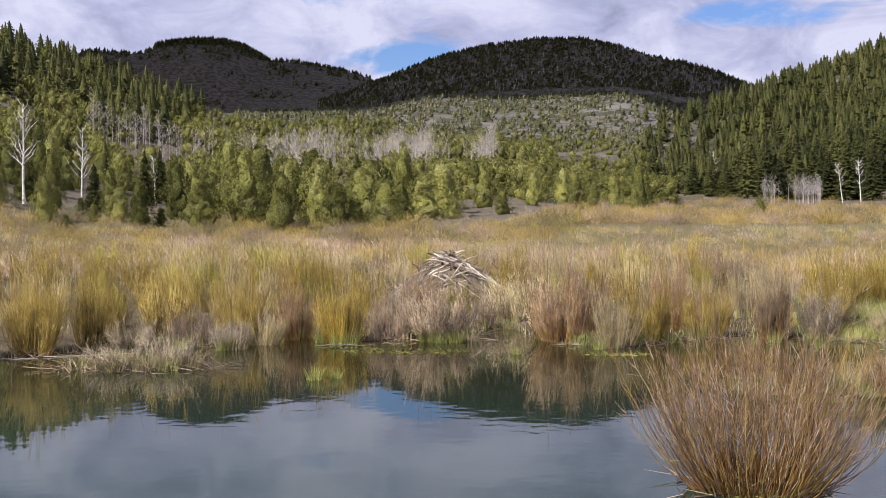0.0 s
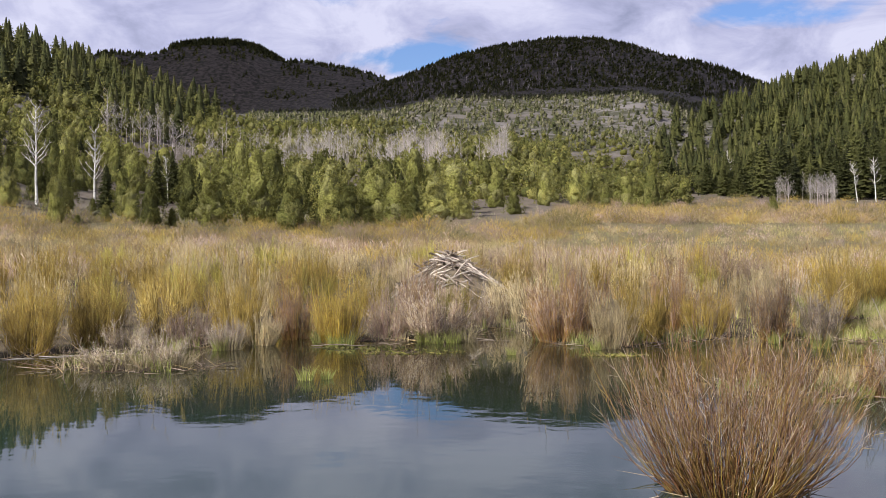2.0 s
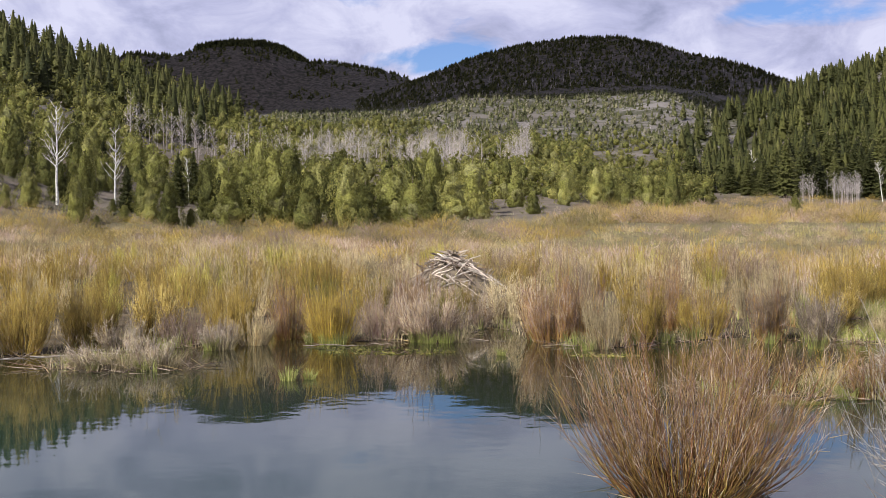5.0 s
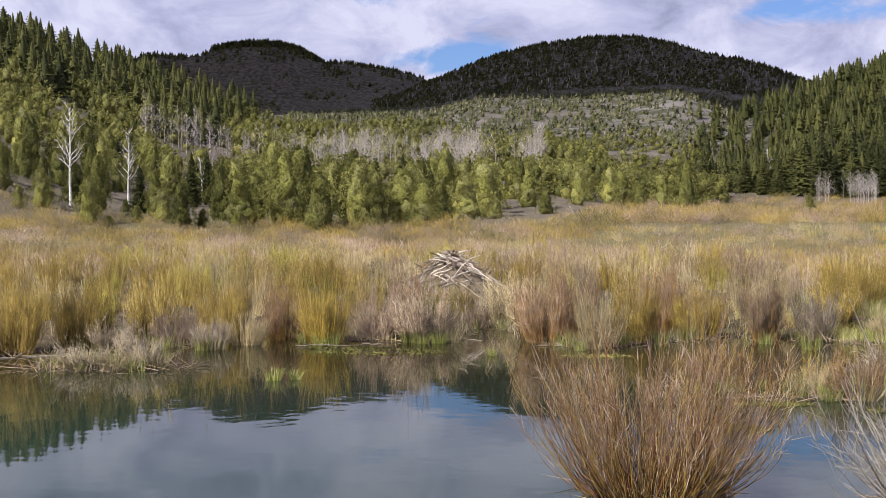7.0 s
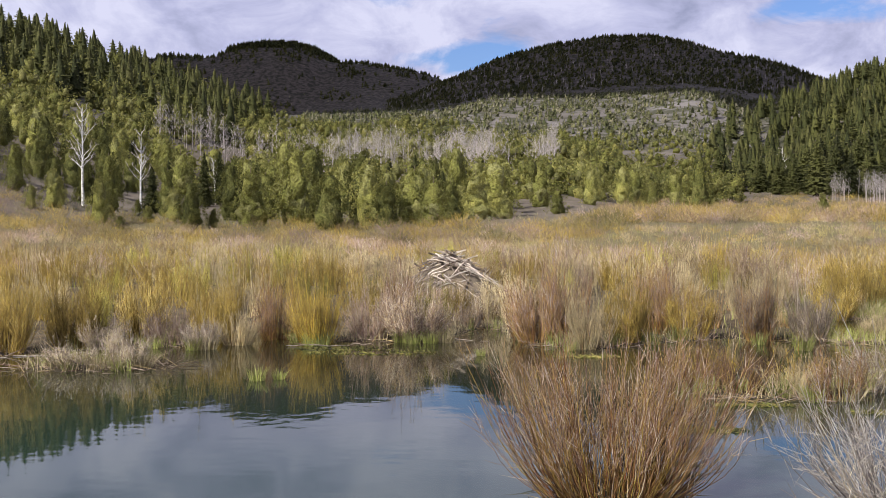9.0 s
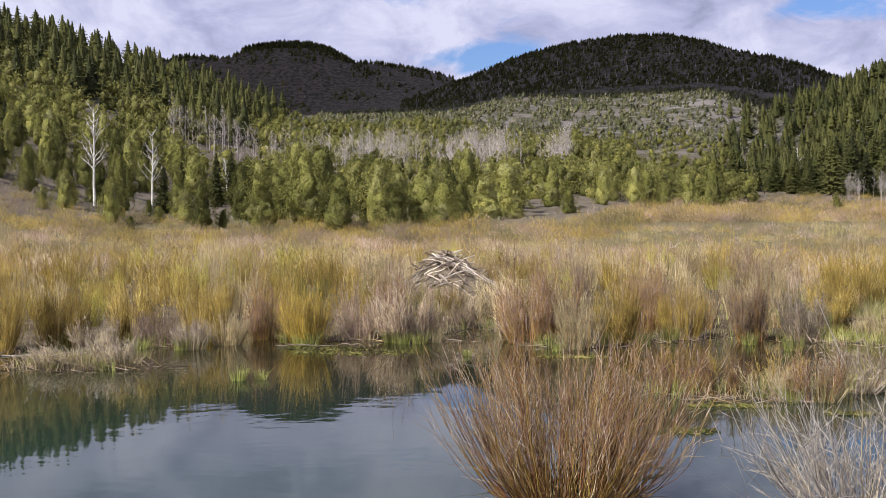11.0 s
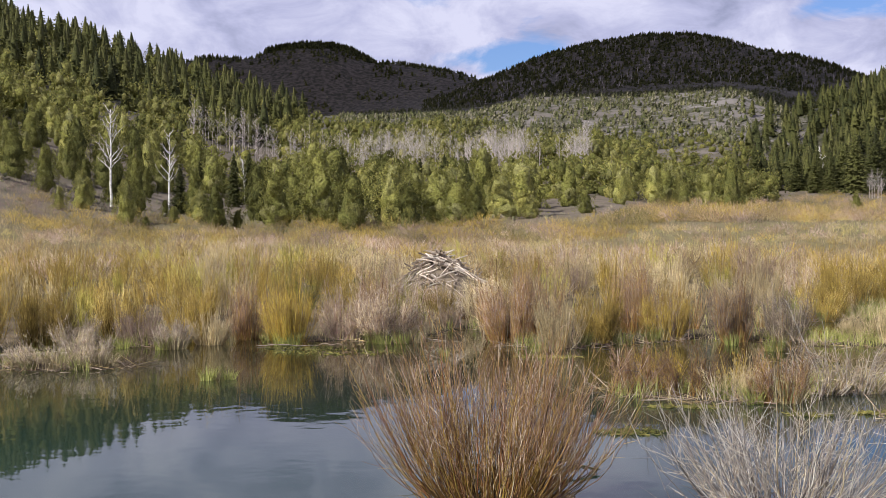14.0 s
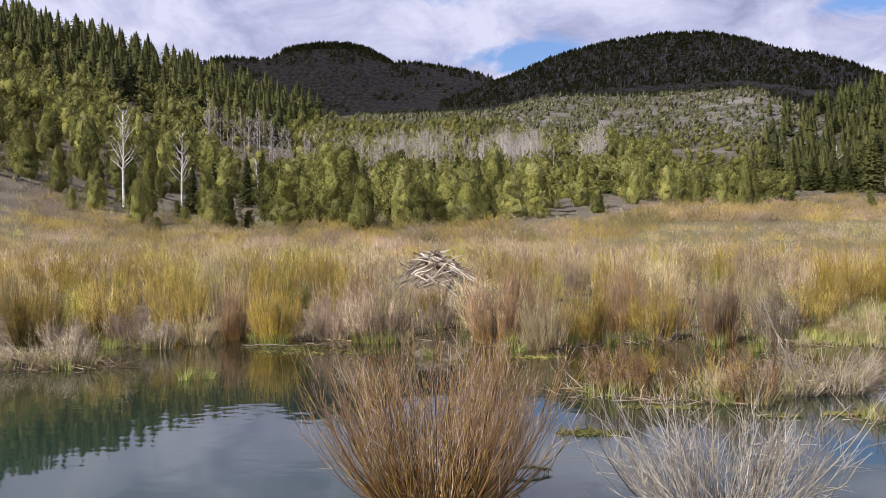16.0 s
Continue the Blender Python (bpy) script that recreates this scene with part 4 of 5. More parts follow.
# ---- beaver lodge ----
def beaver_lodge():
    r = np.random.RandomState(81)
    cx, cy = 0.35, 33.6
    ob = thing("beaver_lodge", "beaver lodge of bleached sticks heaped on a mud mound", "beaver lodge", (cx, cy, ground_at(cx, cy)))
    g = Geo()
    k, rings = 28, 9
    a = np.arange(k) * 2 * np.pi / k
    v = []
    for i in range(rings):
        f = i / (rings - 1)
        rad = 1.9 * (1 - f) ** 0.7 + 0.02
        v.append(np.stack([rad * np.cos(a) * 1.1, rad * np.sin(a), np.full(k, 1.5 * f ** 0.85 - 0.15)], axis=1) + r.normal(0, 0.05, (k, 3)))
    at = np.arange(rings * k).reshape(rings, k)
    nx = np.roll(at, -1, 1)
    g.add(np.array(v), np.stack([at[:-1], nx[:-1], nx[1:], at[1:]], axis=-1).reshape(-1, 4))
    part("mound", g.mesh("mound", MUD), ob, "brown mud and rotted twigs")
    sticks = []
    for j in range(6):
        s = Geo()
        x = np.linspace(-0.5, 0.5, 5)
        bend = r.normal(0, 0.02, (5, 2)).cumsum(axis=0)
        tubes(s, np.stack([x, bend[:, 0], bend[:, 1]], axis=1)[None], np.array([[0.9, 1.0, 0.9, 0.75, 0.5]]) * 0.021, 6)
        sticks.append(s.mesh("stick", DEAD_WOOD if j < 2 else WEATHERED))
    for j in range(230):
        f = r.uniform(0, 1) ** 0.7
        az = r.uniform(0, 6.28)
        rad = 1.85 * (1 - f) ** 0.8
        st = new("stick", sticks[j % 6])
        st.parent = ob
        st.location = (rad * 1.1 * math.cos(az), rad * math.sin(az), 1.52 * f ** 0.85 - 0.02 + r.uniform(0, 0.10))
        ln = r.uniform(0.5, 1.3)
        st.scale = (ln, r.uniform(0.7, 1.3), r.uniform(0.7, 1.3))
        st.rotation_euler = (0, r.uniform(0.35, 0.75) * (1 - 0.5 * f), az + r.normal(0, 1.0))
    for x, y, z, ln, rz, ry, th in ((-0.15, -0.5, 1.50, 1.1, 0.2, 0.12, 1.3), (0.25, -0.45, 1.46, 1.3, -0.35, 0.38, 1.3), (0.1, -0.9, 0.95, 1.2, 0.5, -0.3, 1.8), (0.0, -0.6, 1.58, 1.1, 0.9, 0.05, 1.2),
                                    (-0.1, -0.55, 1.60, 0.9, -0.6, 0.15, 1.1), (0.2, -1.05, 0.86, 1.0, 0.35, -0.25, 1.5), (0.95, -0.9, 1.16, 0.9, -0.25, 0.55, 1.0), (1.5, -1.0, 0.84, 0.9, -0.1, 0.62, 0.9), (-0.35, -0.9, 1.28, 0.7, 0.5, -0.5, 1.1), (-0.25, -1.0, 1.20, 0.6, 0.15, -0.35, 1.0)):
        st = new("stick", sticks[0])
        st.parent = ob
        st.location, st.scale, st.rotation_euler = (x, y, z - 0.14), (ln, th, th), (0, ry, rz)


beaver_lodge()


def lodge_brush():
    """Bushes grown up round the lodge's foot."""
    for i, (x, y, h, w, mats, label) in enumerate(((-0.9, 31.4, 1.15, 0.7, (WILLOW_TWIG, DEAD_BRUSH), "grey-brown brush growing against the beaver lodge"), (0.2, 31.0, 0.85, 0.6, (WILLOW_PURPLE, WILLOW_TWIG), "low purple-grey brush before the beaver lodge"),
                                                  (1.9, 31.2, 1.2, 0.8, (WILLOW_RED, WILLOW_STRAW), "red-brown willow bush beside the beaver lodge"), (-1.9, 32.2, 1.3, 0.8, (WILLOW_OLIVE, WILLOW_STRAW), "olive willow bush beside the beaver lodge"),
                                                  (0.5, 31.9, 0.75, 0.7, (DEAD_BRUSH, WILLOW_TWIG), "grey-brown brush growing against the beaver lodge"), (-0.6, 32.1, 1.0, 0.65, (WILLOW_OLIVE, DEAD_BRUSH), "olive brush growing against the beaver lodge"),
                                                  (1.7, 29.4, 0.9, 0.7, (WILLOW_RED, DEAD_BRUSH), "dark brown brush at the channel by the lodge"), (1.2, 27.6, 0.7, 0.6, (DEAD_BRUSH, WILLOW_TWIG), "dark brown brush at the channel by the lodge"), (2.9, 32.0, 1.3, 0.8, (WILLOW_GOLD, WILLOW_STRAW), "ochre willow bush beside the beaver lodge"))):
        willow_bush(label, mats, (x, y, max(0.0, ground_at(x, y))), 900 + i, 90, h, w, w * 0.4, group="brush round the lodge", points=4, twigs=7, rad=0.009, twig_len=0.4, kink=0.18, wild=0.7, stray=0.1)


lodge_brush()


# ---- trees ----
def tree_kinds():
    """Shapes one metre tall; trees take their size from their place."""
    j = [juniper_shape(400 + i, 1.0, w, 46, 54, 0.030, 6) for i, w in enumerate((0.33, 0.28, 0.37, 0.26, 0.31))]
    k = [juniper_shape(410 + i, 1.0, w, 28, 36, 0.040, 5) for i, w in enumerate((0.33, 0.28, 0.31))]
    f = [fir_shape(420 + i, 1.0, w, 22, 11, 640, 0.048) for i, w in enumerate((0.20, 0.23, 0.17, 0.21))]
    return j, k, f


def woods():
    jun, jun_far, fir = tree_kinds()
    jm = [g.mesh("crown", JUNIPER) for g in jun]
    jk = [g.mesh("crown", JUNIPER) for g in jun_far]
    fm = [g.mesh("crown", FIR) for g in fir]
    tk = trunk_shape(1.0, 0.022).mesh("trunk", BARK)
    r = np.random.RandomState(90)
    taken = []

    def tree(kind, x, y, tall, wide=1.0):
        """kind: j juniper, f fir"""
        z = ground_at(x, y)
        pool = fm if kind == "f" else jm if y < 135 else jk
        me = pool[r.randint(len(pool))]
        label = "dense yellow-green juniper on the stony slope" if kind == "j" else "tall dark green fir on the hillside"
        ob = thing("juniper" if kind == "j" else "fir", label, "tree", (x, y, z - 0.1), r.uniform(0, 6.28), group="junipers at the foot of the hill" if kind == "j" else "firs on the hill")
        ob.scale = (tall * wide, tall * wide, tall)
        part("crown", me, ob)
        part("trunk", tk, ob)
        taken.append((x, y))

    # the front trees: bearing (sideways per metre ahead), metres ahead, height, breadth
    for s, y, h, w in ((-0.382, 103, 5.0, 0.9), (-0.291, 104, 5.0, 1.05), (-0.233, 108, 6.3, 0.95), (-0.155, 104, 6.2, 0.9), (-0.190, 112, 8.8, 1.0), (-0.175, 118, 9.5, 0.9), (-0.118, 112, 7.6, 0.95), (-0.075, 116, 6.6, 1.1),
                       (-0.055, 108, 5.4, 1.2), (-0.100, 106, 4.8, 1.1), (-0.125, 122, 9.0, 0.9), (-0.038, 140, 10.5, 0.75), (0.0, 138, 8.2, 1.1), (-0.018, 128, 6.2, 1.1), (0.057, 150, 3.9, 1.15), (0.010, 128, 2.9, 1.2),
                       (-0.205, 150, 12.0, 0.7), (0.304, 155, 3.3, 1.15), (0.187, 190, 9.5, 0.8), (0.163, 205, 8.0, 1.0), (0.125, 200, 7.5, 1.1), (0.09, 195, 7.0, 1.1), (-0.375, 112, 7.0, 0.75), (-0.318, 122, 6.0, 0.9), (-0.255, 120, 7.0, 0.9), (-0.347, 118, 2.2, 1.0), (-0.31, 112, 4.0, 0.9),
                       (-0.43, 108, 4.5, 0.8), (-0.47, 113, 5.6, 0.9), (-0.505, 118, 6.2, 1.0), (-0.452, 104, 2.6, 1.1), (-0.54, 111, 5.0, 0.9), (-0.40, 121, 5.2, 1.0), (-0.335, 107, 1.9, 1.2), (-0.362, 101, 1.5, 1.3), (-0.27, 106, 2.0, 1.2), (0.04, 165, 7.0, 1.1)):
        tree("j", s * y, y, h, w)
    # junipers on the lower slope
    n = 0
    while n < 175:
        y = 112 + 110 * r.uniform(0, 1)
        s = r.uniform(-0.62, 0.16)
        x = s * y
        if s > -0.02 and y < 150 or s > 0.06 and y < 175 or (y < 140 and s > -0.42 and r.uniform() < 0.6):
            continue
        if abs(s - 0.04) < 0.03 and y < 215 or (-0.42 < s < -0.27 and y < 122 and r.uniform() < 0.7):
            continue
        if min((x - a) ** 2 + (y - b) ** 2 for a, b in taken) < (2.4 + 0.012 * y) ** 2:
            continue
        tree("j" if r.uniform() < 0.85 else "f", x, y, r.uniform(3.2, 6.5) if y < 150 else r.uniform(4.5, 9.0), r.uniform(0.8, 1.1))
        n += 1
    # firs at the foot of the far-side hill
    n = 0
    while n < 120:
        y = r.uniform(235, 340)
        s = r.uniform(0.195, 0.56)
        x = s * y
        edge = 300 - 190 * (s - 0.2)
        if y < edge or min((x - a) ** 2 + (y - b) ** 2 for a, b in taken) < 3.6 ** 2:
            continue
        tree("f", x, y, r.uniform(11, 19) * (0.72 if s < 0.27 else 1.0), r.uniform(0.95, 1.25))
        n += 1


woods()


def far_woods():
    """The forest higher up and on the mountains, past counting."""
    r = np.random.RandomState(95)
    jl = [juniper_shape(440 + i, 1.0, 0.34, 10, 9, 0.080, 2, 1).arrays() for i in range(3)]
    fl = [fir_shape(450 + i, 1.0, 0.20, 6, 6, 36, 0.088).arrays() for i in range(3)]
    fx = [far_fir_shape(460 + i).arrays() for i in range(3)]

    def stand(label, mat, shapes, n, where, tall, wide, name="forest"):
        g = Geo()
        spots = []
        for _ in range(n * 30):
            x, y = where()
            if x is not None:
                spots.append((x, y))
            if len(spots) >= n:
                break
        xy = np.array(spots)
        zs = height(xy[:, 0], xy[:, 1]) - np.where(xy[:, 1] > 900, 2.5, 0.3)
        for (x, y), z in zip(spots, zs):
            h = r.uniform(*tall)
            scatter(shapes[r.randint(len(shapes))], [(x, y, z, r.uniform(0, 6.28), h * r.uniform(*wide), h)], g)
        tagged(new(name, g.mesh(name, mat)), label, "forest", kind="stuff")

    def left_mid():
        y, s = r.uniform(190, 330), r.uniform(-0.72, 0.10)
        if wave(s * y, y, 45, 51) < -0.55 or (228 < y < 280 and -0.34 < s < 0.06 and r.uniform() < 0.8):
            return None, None
        return s * y, y

    def left_high():
        y, s = r.uniform(270, 430), r.uniform(-0.75, -0.12)
        if -s * y < 40 + 0.13 * y:
            return None, None
        return s * y, y

    def right_hill():
        y, s = r.uniform(320, 560), r.uniform(0.18, 0.62)
        if s < 0.27 and r.uniform() < (0.29 - s) / 0.11:
            return None, None
        return s * y, y

    def bench():
        y, s = 225 + 195 * r.uniform(0, 1) ** 1.3, r.uniform(-0.30, 0.22)
        if wave(s * y, y, 40, 52) < -0.35 or (s < 0.07 and y < 290):
            return None, None
        return s * y, y

    def lit_slope():
        y, s = r.uniform(400, 900), r.uniform(-0.20, 0.24)
        if wave(s * y, y, 90, 53) < r.uniform(-1.6, -0.3):
            return None, None
        return s * y, y

    def dome():
        y, s = r.uniform(960, 1420), r.uniform(-0.12, 0.36)
        if wave(s * y, y, 160, 54) < r.uniform(-1.3, -0.2):
            return None, None
        return s * y, y

    def mountain():
        y, s = r.uniform(1450, 1790), r.uniform(-0.55, 0.02)
        if y < 1660 and wave(s * y, y, 150, 55) < r.uniform(-0.3, 0.9):
            return None, None
        return s * y, y

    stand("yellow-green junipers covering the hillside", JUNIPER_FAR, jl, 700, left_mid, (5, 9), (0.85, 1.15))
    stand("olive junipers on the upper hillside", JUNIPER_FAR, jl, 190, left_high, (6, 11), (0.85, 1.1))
    stand("dark firs along the hill's ridge", FIR_FAR, fl, 470, left_high, (9, 15), (1.1, 1.6))
    stand("dark green firs covering the steep hillside", FIR_FAR, fl, 1250, right_hill, (8, 14), (1.3, 1.8))
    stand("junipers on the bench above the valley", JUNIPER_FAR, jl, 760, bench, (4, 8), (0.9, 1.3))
    stand("scattered junipers on the stony slope", SLOPE_FAR, fx, 4600, lit_slope, (1.4, 4.4), (1.4, 2.4))
    stand("dark conifers on the round mountain", FIR_FAR, fx, 8200, dome, (3, 8.5), (1.2, 2.3))
    snag = Geo()
    spikes(snag, np.array([[0, 0, 0.0]]), np.array([[0.02, 0, 1.0]]), 1.0, 0.05)
    spikes(snag, np.array([[0, 0, 0.45], [0, 0, 0.6]]), np.array([[0.5, 0.2, 0.9], [-0.6, 0.1, 0.8]]), 0.3, 0.03)
    stand("pale dead trunks standing among conifers on the round mountain", ASPEN_GREY, [snag.arrays()], 900, dome, (5, 9.5), (0.8, 1.3))
    stand("dark conifers on the far mountain", FIR_FAR, fx, 1700, mountain, (6, 11), (1.3, 2.2))
    stand("dark scrub at the foot of the round mountain", SLOPE_FAR, fx, 2800, lambda: (lambda y, s: (s * y, y))(r.uniform(690, 1010), r.uniform(-0.02, 0.30)), (2, 5), (1.6, 2.8))
    sage = []
    for i in range(3):
        g = Geo()
        d = unit(r.normal(0, 1, (16, 3)) * np.array([[1, 1, 0.6]]) + np.array([[0, 0, 0.8]]))
        spikes(g, d * 0.1, d, r.uniform(0.25, 0.6, 16), 0.036)
        sage.append(g.arrays())
    stand("low grey sage on the stony foot of the hill", SHRUB, sage, 2000, lambda: (lambda y, s: (s * y, y))(r.uniform(96, 150), r.uniform(-0.62, -0.02)), (0.6, 1.5), (0.9, 1.5), "sagebrush")
    stand("grey-brown shrubs at the foot of the hill", SHRUB, jl, 180, lambda: (lambda y, s: (s * y, y))(r.uniform(98, 150), r.uniform(-0.68, 0.0)), (0.5, 1.3), (1.2, 2.0), "shrubs")
    stand("low scrub on the mountain's face", SLOPE_FAR, fx, 2000, lambda: (lambda y, s: (s * y, y))(r.uniform(1150, 1700), r.uniform(-0.5, 0.02)), (2, 5), (1.4, 2.4))
    stand("dark conifers on the mountain's crest", FIR_FAR, fx, 420, lambda: (r.uniform(-470, -290), r.uniform(1690, 1760)), (8, 14), (1.4, 2.3))
    stand("grey-brown sage scrub on the slopes", SHRUB, sage, 1500, lambda: (lambda y, s: (s * y, y))(r.uniform(104, 900) if r.uniform() < 0.5 else r.uniform(104, 250), r.uniform(-0.65, 0.25)), (0.7, 1.7), (1.0, 1.6), "sagebrush")


far_woods()


def aspens():
    # pale trunks standing clear at the foot of the hill
    for label, x, y, tall, seed, lean in (("bare white-barked aspen with short broken limbs", -46.6, 116, 11.2, 501, 0.0), ("bare white-barked aspen among junipers", -45.0, 130, 10.0, 502, 0.01), ("slender leaning bare aspen", -45.5, 165, 7.5, 503, -0.06),
                                         ("bare pale aspen at the forest edge", 100.7, 252, 10.5, 504, -0.08), ("bare pale aspen leaning at the forest edge", 96.0, 251, 9.6, 505, -0.14), ("bare grey snag among firs", 85.2, 330, 13, 506, 0.0)):
        t, b, f = bare_tree_shapes(seed, tall, 0.018 * tall ** 0.9 + 0.02, 26, 11, 0.36, lean, 0.5)
        ob = thing("aspen", label, "tree", (x, y, ground_at(x, y)), 0.0, group="bare aspens")
        part("trunk", t.mesh("trunk", ASPEN_BARK), ob)
        v, q, none = b.arrays()
        nv, nq = len(v) // 26, len(q) // 26
        for i in range(26):
            part("limb", mesh_of("limb", v[i * nv:(i + 1) * nv], q[i * nq:(i + 1) * nq] - i * nv, none, ASPEN_BARK), ob)
        tagged(part("twig_spray", f.mesh("twig_spray", ASPEN_GREY), ob), kind="stuff")
    r = np.random.RandomState(520)
    shapes = []
    for i in range(4):
        t, b, f = bare_tree_shapes(530 + i, 1.0, 0.0052, 16, 8, 0.3, 0.0, 0.6, kink=0.10, far=True)
        g = Geo()
        for q in (t, b, f):
            g.add(*q.arrays())
        shapes.append(g.arrays())
    for label, n, sl, yl, tall in (("grove of bare grey aspens on the hillside", 250, (-0.34, 0.05), (228, 278), (8, 12)), ("grove of thin bare grey aspens at the forest edge", 70, (0.305, 0.362), (236, 256), (4.5, 7.5)),
                                   ("bare grey aspens on the bench", 16, (0.16, 0.24), (430, 520), (3.5, 6))):
        g = Geo()
        k = 0
        while k < n:
            y, s = r.uniform(*yl), r.uniform(*sl)
            if (n > 60 and wave(s * y, y, 26, 56) < -0.1) or (s < -0.19 and r.uniform() < 0.65):
                continue
            h = r.uniform(*tall)
            scatter(shapes[r.randint(4)], [(s * y, y, ground_at(s * y, y), r.uniform(0, 6.28), h, h)], g)
            k += 1
        tagged(new("aspen_grove", g.mesh("aspen_grove", ASPEN_GREY)), label, "grove", kind="stuff")


aspens()


# ---- small things in and by the water ----
def pond_tufts():
    green = tuft_shape(600, 110, 0.42, 0.16, 1.0, 0.006).mesh("blade_clump", GRASS_GREEN)
    dry = tuft_shape(601, 150, 0.5, 0.22, 1.5, 0.006).mesh("blade_clump", GRASS_DRY)
    for me, label, spots in ((green, "tuft of fresh green grass at the water", ((-2.05, 18.0, 0.8), (-1.7, 18.15, 0.6), (1.72, 21.7, 0.55), (-3.7, 28.0, 1.2), (-3.4, 28.1, 1.0), (-1.95, 23.5, 1.1), (-2.2, 23.45, 0.9), (0.1, 23.9, 1.0), (0.5, 24.0, 1.0), (8.95, 15.0, 0.9), (8.7, 15.1, 0.7),
                                                            (6.9, 16.15, 0.9), (-5.0, 19.2, 0.7), (-5.9, 19.1, 0.6), (3.6, 22.6, 0.7), (13.2, 31.8, 1.6), (12.3, 31.6, 1.4), (13.9, 31.5, 1.5), (12.8, 32.4, 1.5), (7.9, 24.0, 0.9), (9.9, 25.6, 1.2), (10.4, 24.9, 1.0), (11.2, 24.8, 1.0), (10.6, 30.1, 1.4), (9.6, 26.6, 1.3), (11.6, 36.5, 1.7), (12.4, 36.9, 1.5), (13.3, 37.6, 1.8), (14.2, 38.2, 1.7), (15.0, 36.9, 1.6), (14.6, 34.9, 1.5), (15.6, 34.4, 1.4),
                                                            (-2.6, 24.0, 1.0), (-6.9, 24.6, 1.1), (-5.9, 25.0, 1.0), (-0.2, 24.2, 1.1), (5.5, 24.0, 1.2), (6.2, 24.6, 1.3), (4.6, 23.6, 1.0), (6.5, 16.5, 1.0), (5.9, 16.9, 0.9), (7.6, 17.0, 1.0), (8.6, 22.9, 1.1), (-4.6, 22.5, 0.9), (-5.6, 22.7, 0.8))),
                             (dry, "tuft of dry straw grass at the water", ((-5.4, 19.3, 1.0), (-4.7, 19.6, 1.0), (-6.2, 19.4, 0.8), (-4.4, 22.6, 1.1), (7.4, 16.3, 1.1), (8.3, 17.3, 1.2), (9.0, 17.4, 1.0), (0.8, 24.2, 0.9), (3.9, 22.9, 1.1), (12.8, 31.4, 1.3)))):
        for i, (x, y, s) in enumerate(spots):
            ob = thing("grass_tuft", label, "grass", (x, y, max(0.0, ground_at(x, y))), i * 1.3, s, "grass tufts by the pond")
            part("blade_clump", me, ob)


pond_tufts()


def pond_mats():
    """Floating weed, flat and ragged."""
    for i, (x, y, w, d) in enumerate(((-0.6, 22.2, 1.4, 0.5), (-1.4, 22.9, 1.0, 0.4), (4.95, 13.8, 0.5, 0.22), (5.9, 15.75, 0.6, 0.15), (7.5, 15.2, 0.3, 0.14), (8.45, 15.4, 0.3, 0.1), (3.35, 10.1, 0.35, 0.2), (3.9, 21.6, 0.7, 0.25))):
        r = np.random.RandomState(700 + i)
        g = Geo()
        n = 160
        a, q = r.uniform(0, 6.28, n), np.sqrt(r.uniform(0, 1, n))
        pos = np.stack([q * w * np.cos(a), q * d * np.sin(a), np.full(n, 0.004)], axis=1)
        way = np.stack([r.normal(0, 1, n), r.normal(0, 1, n), r.uniform(0.05, 0.5, n)], axis=1)
        spikes(g, pos, way, r.uniform(0.05, 0.16, n), 0.014)
        tagged(new("pond_weed", g.mesh("pond_weed", MOSS)), "floating mat of yellow-green pond weed", "pond weed", "pond weed mats", "stuff").location = (x, y, 0.0)


pond_mats()


def driftwood():
    r = np.random.RandomState(720)
    for x, y, ln, rz, ry in ((-7.3, 21.4, 1.5, 0.35, -0.04), (-6.5, 21.9, 1.0, 0.15, -0.05), (-2.4, 23.2, 0.6, -0.1, 0.0), (-1.7, 23.1, 0.9, 0.25, 0.0), (-0.9, 22.9, 0.6, -0.2, 0.0), (1.3, 24.6, 1.6, -0.5, 0.1), (-8.3, 20.9, 1.2, 0.4, 0.0), (5.6, 16.1, 0.7, 0.1, 0.0)):
        g = Geo()
        s = np.linspace(-0.5, 0.5, 7)
        b = r.normal(0, 0.02, (7, 2)).cumsum(axis=0)
        tubes(g, np.stack([s * ln, b[:, 0], b[:, 1]], axis=1)[None], (0.013 * np.array([0.6, 1, 1, 0.9, 0.8, 0.6, 0.3]))[None], 6)
        ob = tagged(new("driftwood", g.mesh("driftwood", DEAD_WOOD if x < -5 else WEATHERED)), "bleached grey branch lying at the water's edge", "branch", "drift branches")
        ob.location, ob.rotation_euler = (x, y, max(0.0, ground_at(x, y)) + 0.03), (0, ry, rz)


driftwood()


def shore_litter():
    """Fallen stems and rotting twigs tangled along the water's edge."""
    r = np.random.RandomState(740)
    g = Geo()
    x = r.uniform(-12, 14, 26000)
    y = r.uniform(9, 32, 26000)
    d = shore(x, y)
    keep = (d > -0.25) & (d < 0.45)
    x, y = x[keep][:1500], y[keep][:1500]
    n = len(x)
    way = np.stack([r.normal(0, 1, n), r.normal(0, 0.7, n), r.uniform(-0.05, 0.6, n)], axis=1)
    spikes(g, np.stack([x, y, np.maximum(height(x, y), 0.0) + 0.02], axis=1), way, r.uniform(0.2, 0.75, n), r.uniform(0.004, 0.012, n))
    tagged(new("shore_litter", g.mesh("shore_litter", WILLOW_TWIG)), "tangle of fallen grey-brown twigs at the water's edge", "twigs", kind="stuff")


shore_litter()


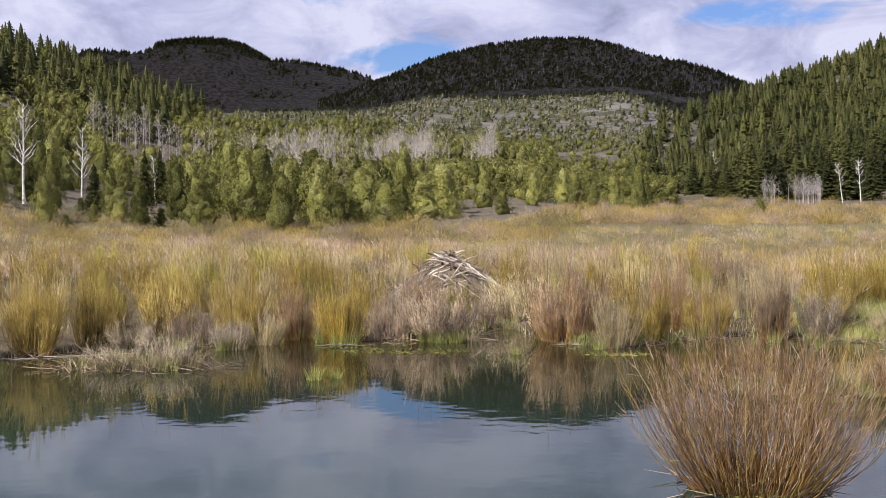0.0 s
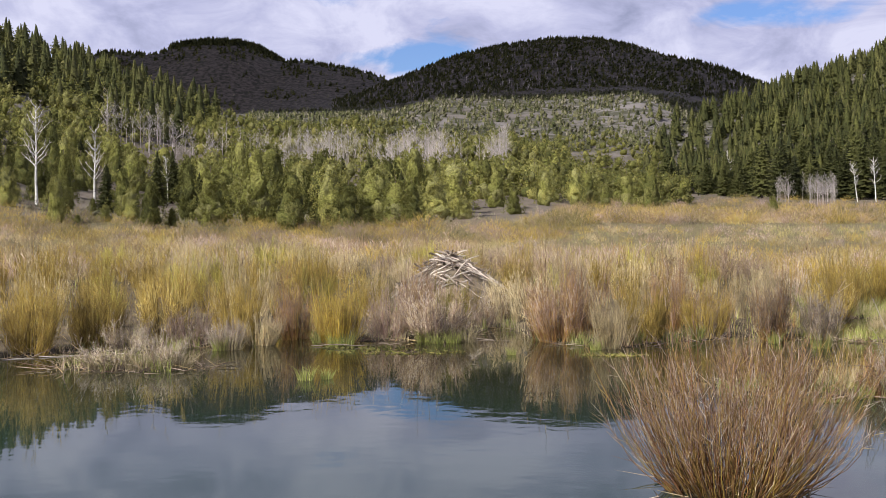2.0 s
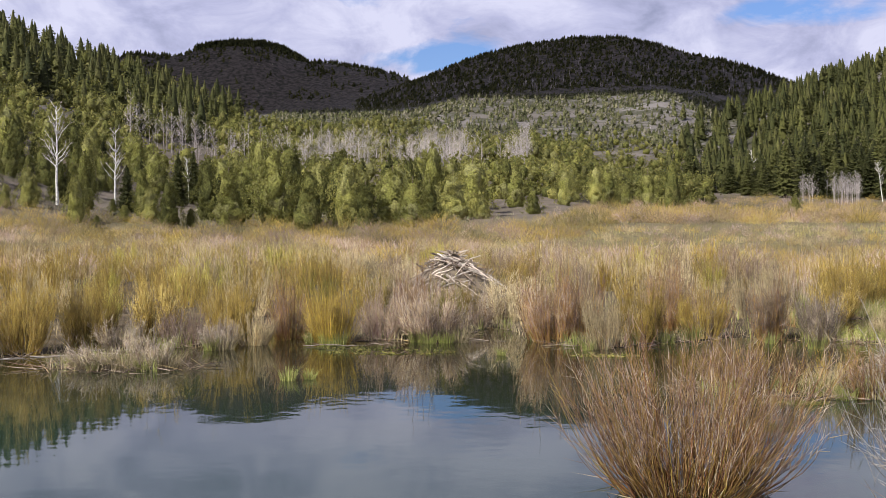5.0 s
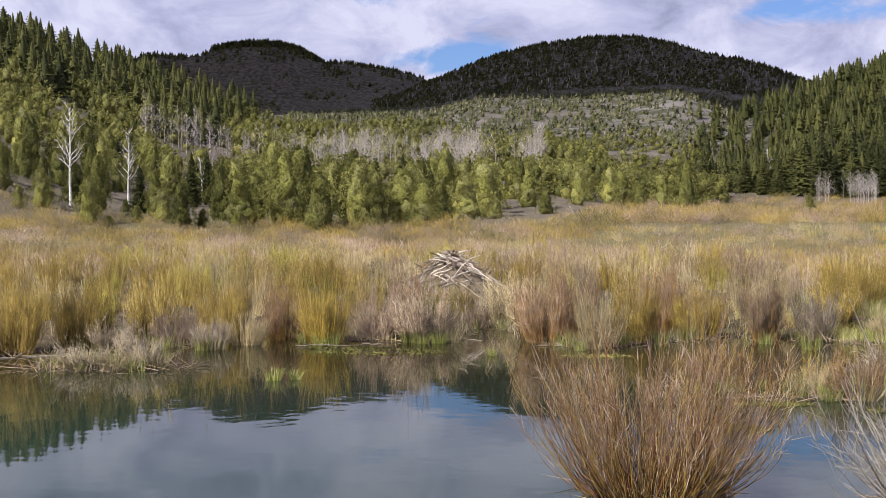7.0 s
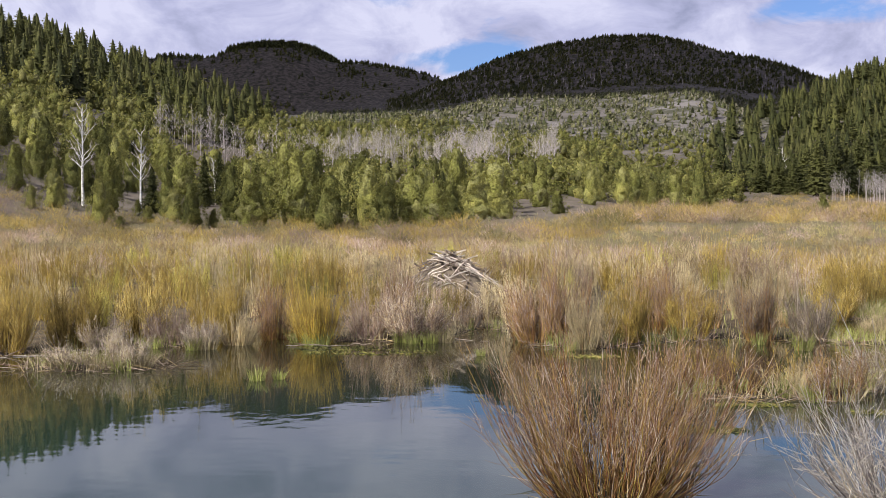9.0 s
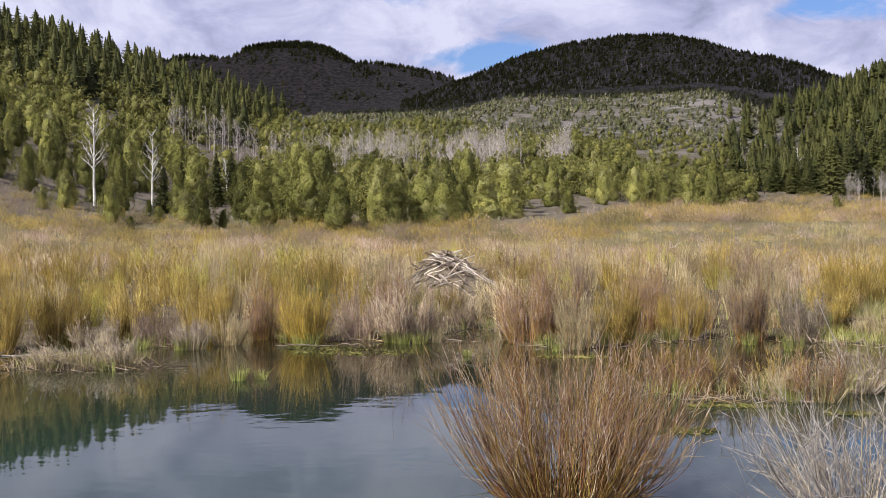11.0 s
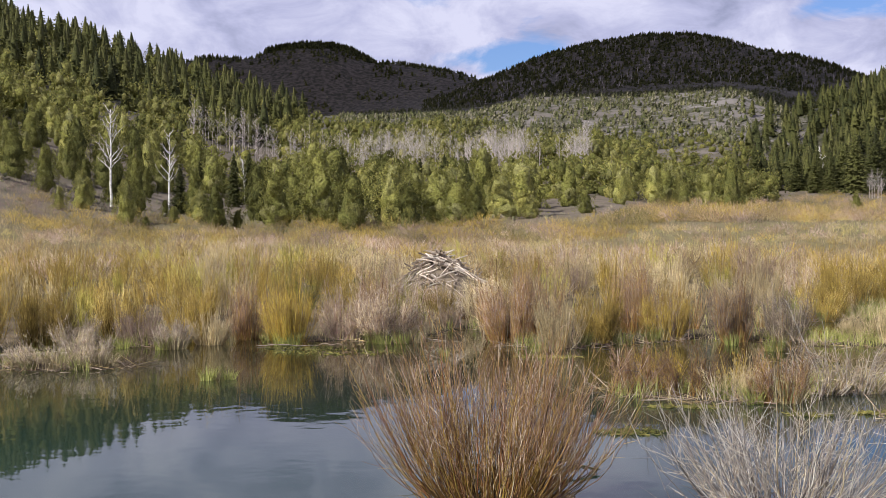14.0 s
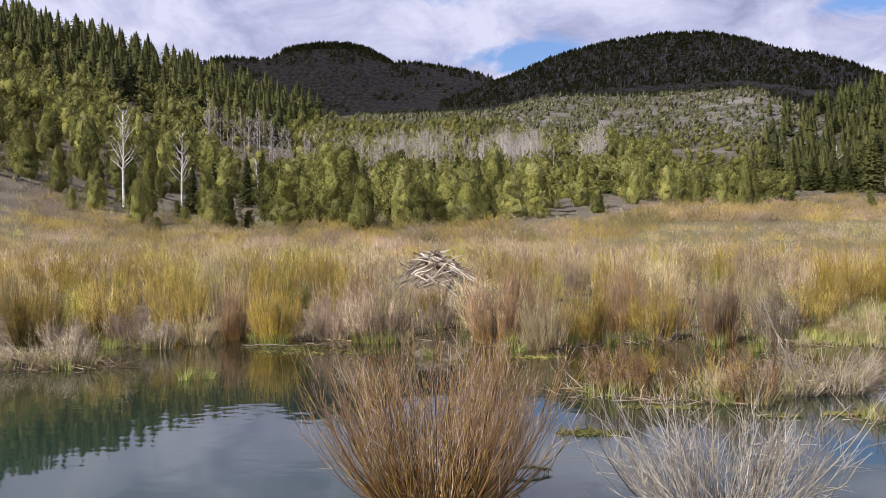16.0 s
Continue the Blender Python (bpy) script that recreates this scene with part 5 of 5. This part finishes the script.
def mossy_branch():
    """A sunken branch hung with weed beside the willow in the pond."""
    r = np.random.RandomState(760)
    g, w = Geo(), Geo()
    s = np.linspace(0, 1, 8)
    line = np.stack([s * 0.5, 0.06 * np.sin(3 * s), 0.03 + 0.05 * np.sin(2.8 * s)], axis=1)
    tubes(g, line[None], (0.014 * (1.1 - 0.8 * s))[None], 6)
    n = 130
    k = r.uniform(0.1, 1, n)
    p = np.stack([np.interp(k, s, line[:, q]) for q in range(3)], axis=1)
    spikes(w, p, np.stack([r.normal(0, 0.6, n), r.normal(0, 0.6, n), r.uniform(-0.6, 0.3, n)], axis=1), r.uniform(0.03, 0.09, n), 0.008)
    ob = thing("mossy_branch", "sunken branch hung with olive pond weed", "branch", (3.95, 11.35, 0.0), 0.35)
    part("branch_wood", g.mesh("branch_wood", BARK), ob)
    part("weed_fringe", w.mesh("weed_fringe", MOSS), ob)


mossy_branch()


def bank_grass():
    """Dead grass matted along the banks and islets."""
    r = np.random.RandomState(750)
    x, y = r.uniform(-13, 15, 60000), r.uniform(8, 34, 60000)
    d = shore(x, y)
    keep = (d > 0.02) & (d < 1.3) & (y > 13)
    x, y = x[keep][:9000], y[keep][:9000]
    n = len(x)
    g = Geo()
    blades(g, np.stack([x, y, height(x, y) - 0.02], axis=1), r.normal(0, 0.8, (n, 3)) * np.array([[1, 1, 0]]), r.uniform(0.12, 0.38, n), np.full(n, 0.006), r.uniform(0, 6.28, n))
    tagged(new("bank_grass", g.mesh("bank_grass", GRASS_DRY)), "matted dead straw grass along the banks", "grass", kind="stuff")
    # a fresh sward on the low bank beside the inlet and in hollows along the shore
    x, y = r.uniform(-9, 16, 150000), r.uniform(15, 36, 150000)
    d = shore(x, y)
    keep = (d > 0.0) & (((x > 9.4) & (d < 4.0) & (wave(x, y, 2.5, 47) > -0.2)) | ((d < 0.7) & (wave(x, y, 2.2, 46) > 0.35)))
    x, y = x[keep][:15000], y[keep][:15000]
    n = len(x)
    g = Geo()
    blades(g, np.stack([x, y, height(x, y) - 0.02], axis=1), r.normal(0, 0.5, (n, 3)) * np.array([[1, 1, 0]]), r.uniform(0.15, 0.45, n), np.full(n, 0.007), r.uniform(0, 6.28, n))
    tagged(new("bank_grass", g.mesh("bank_grass", GRASS_GREEN)), "fresh green grass along the low bank", "grass", kind="stuff")


bank_grass()
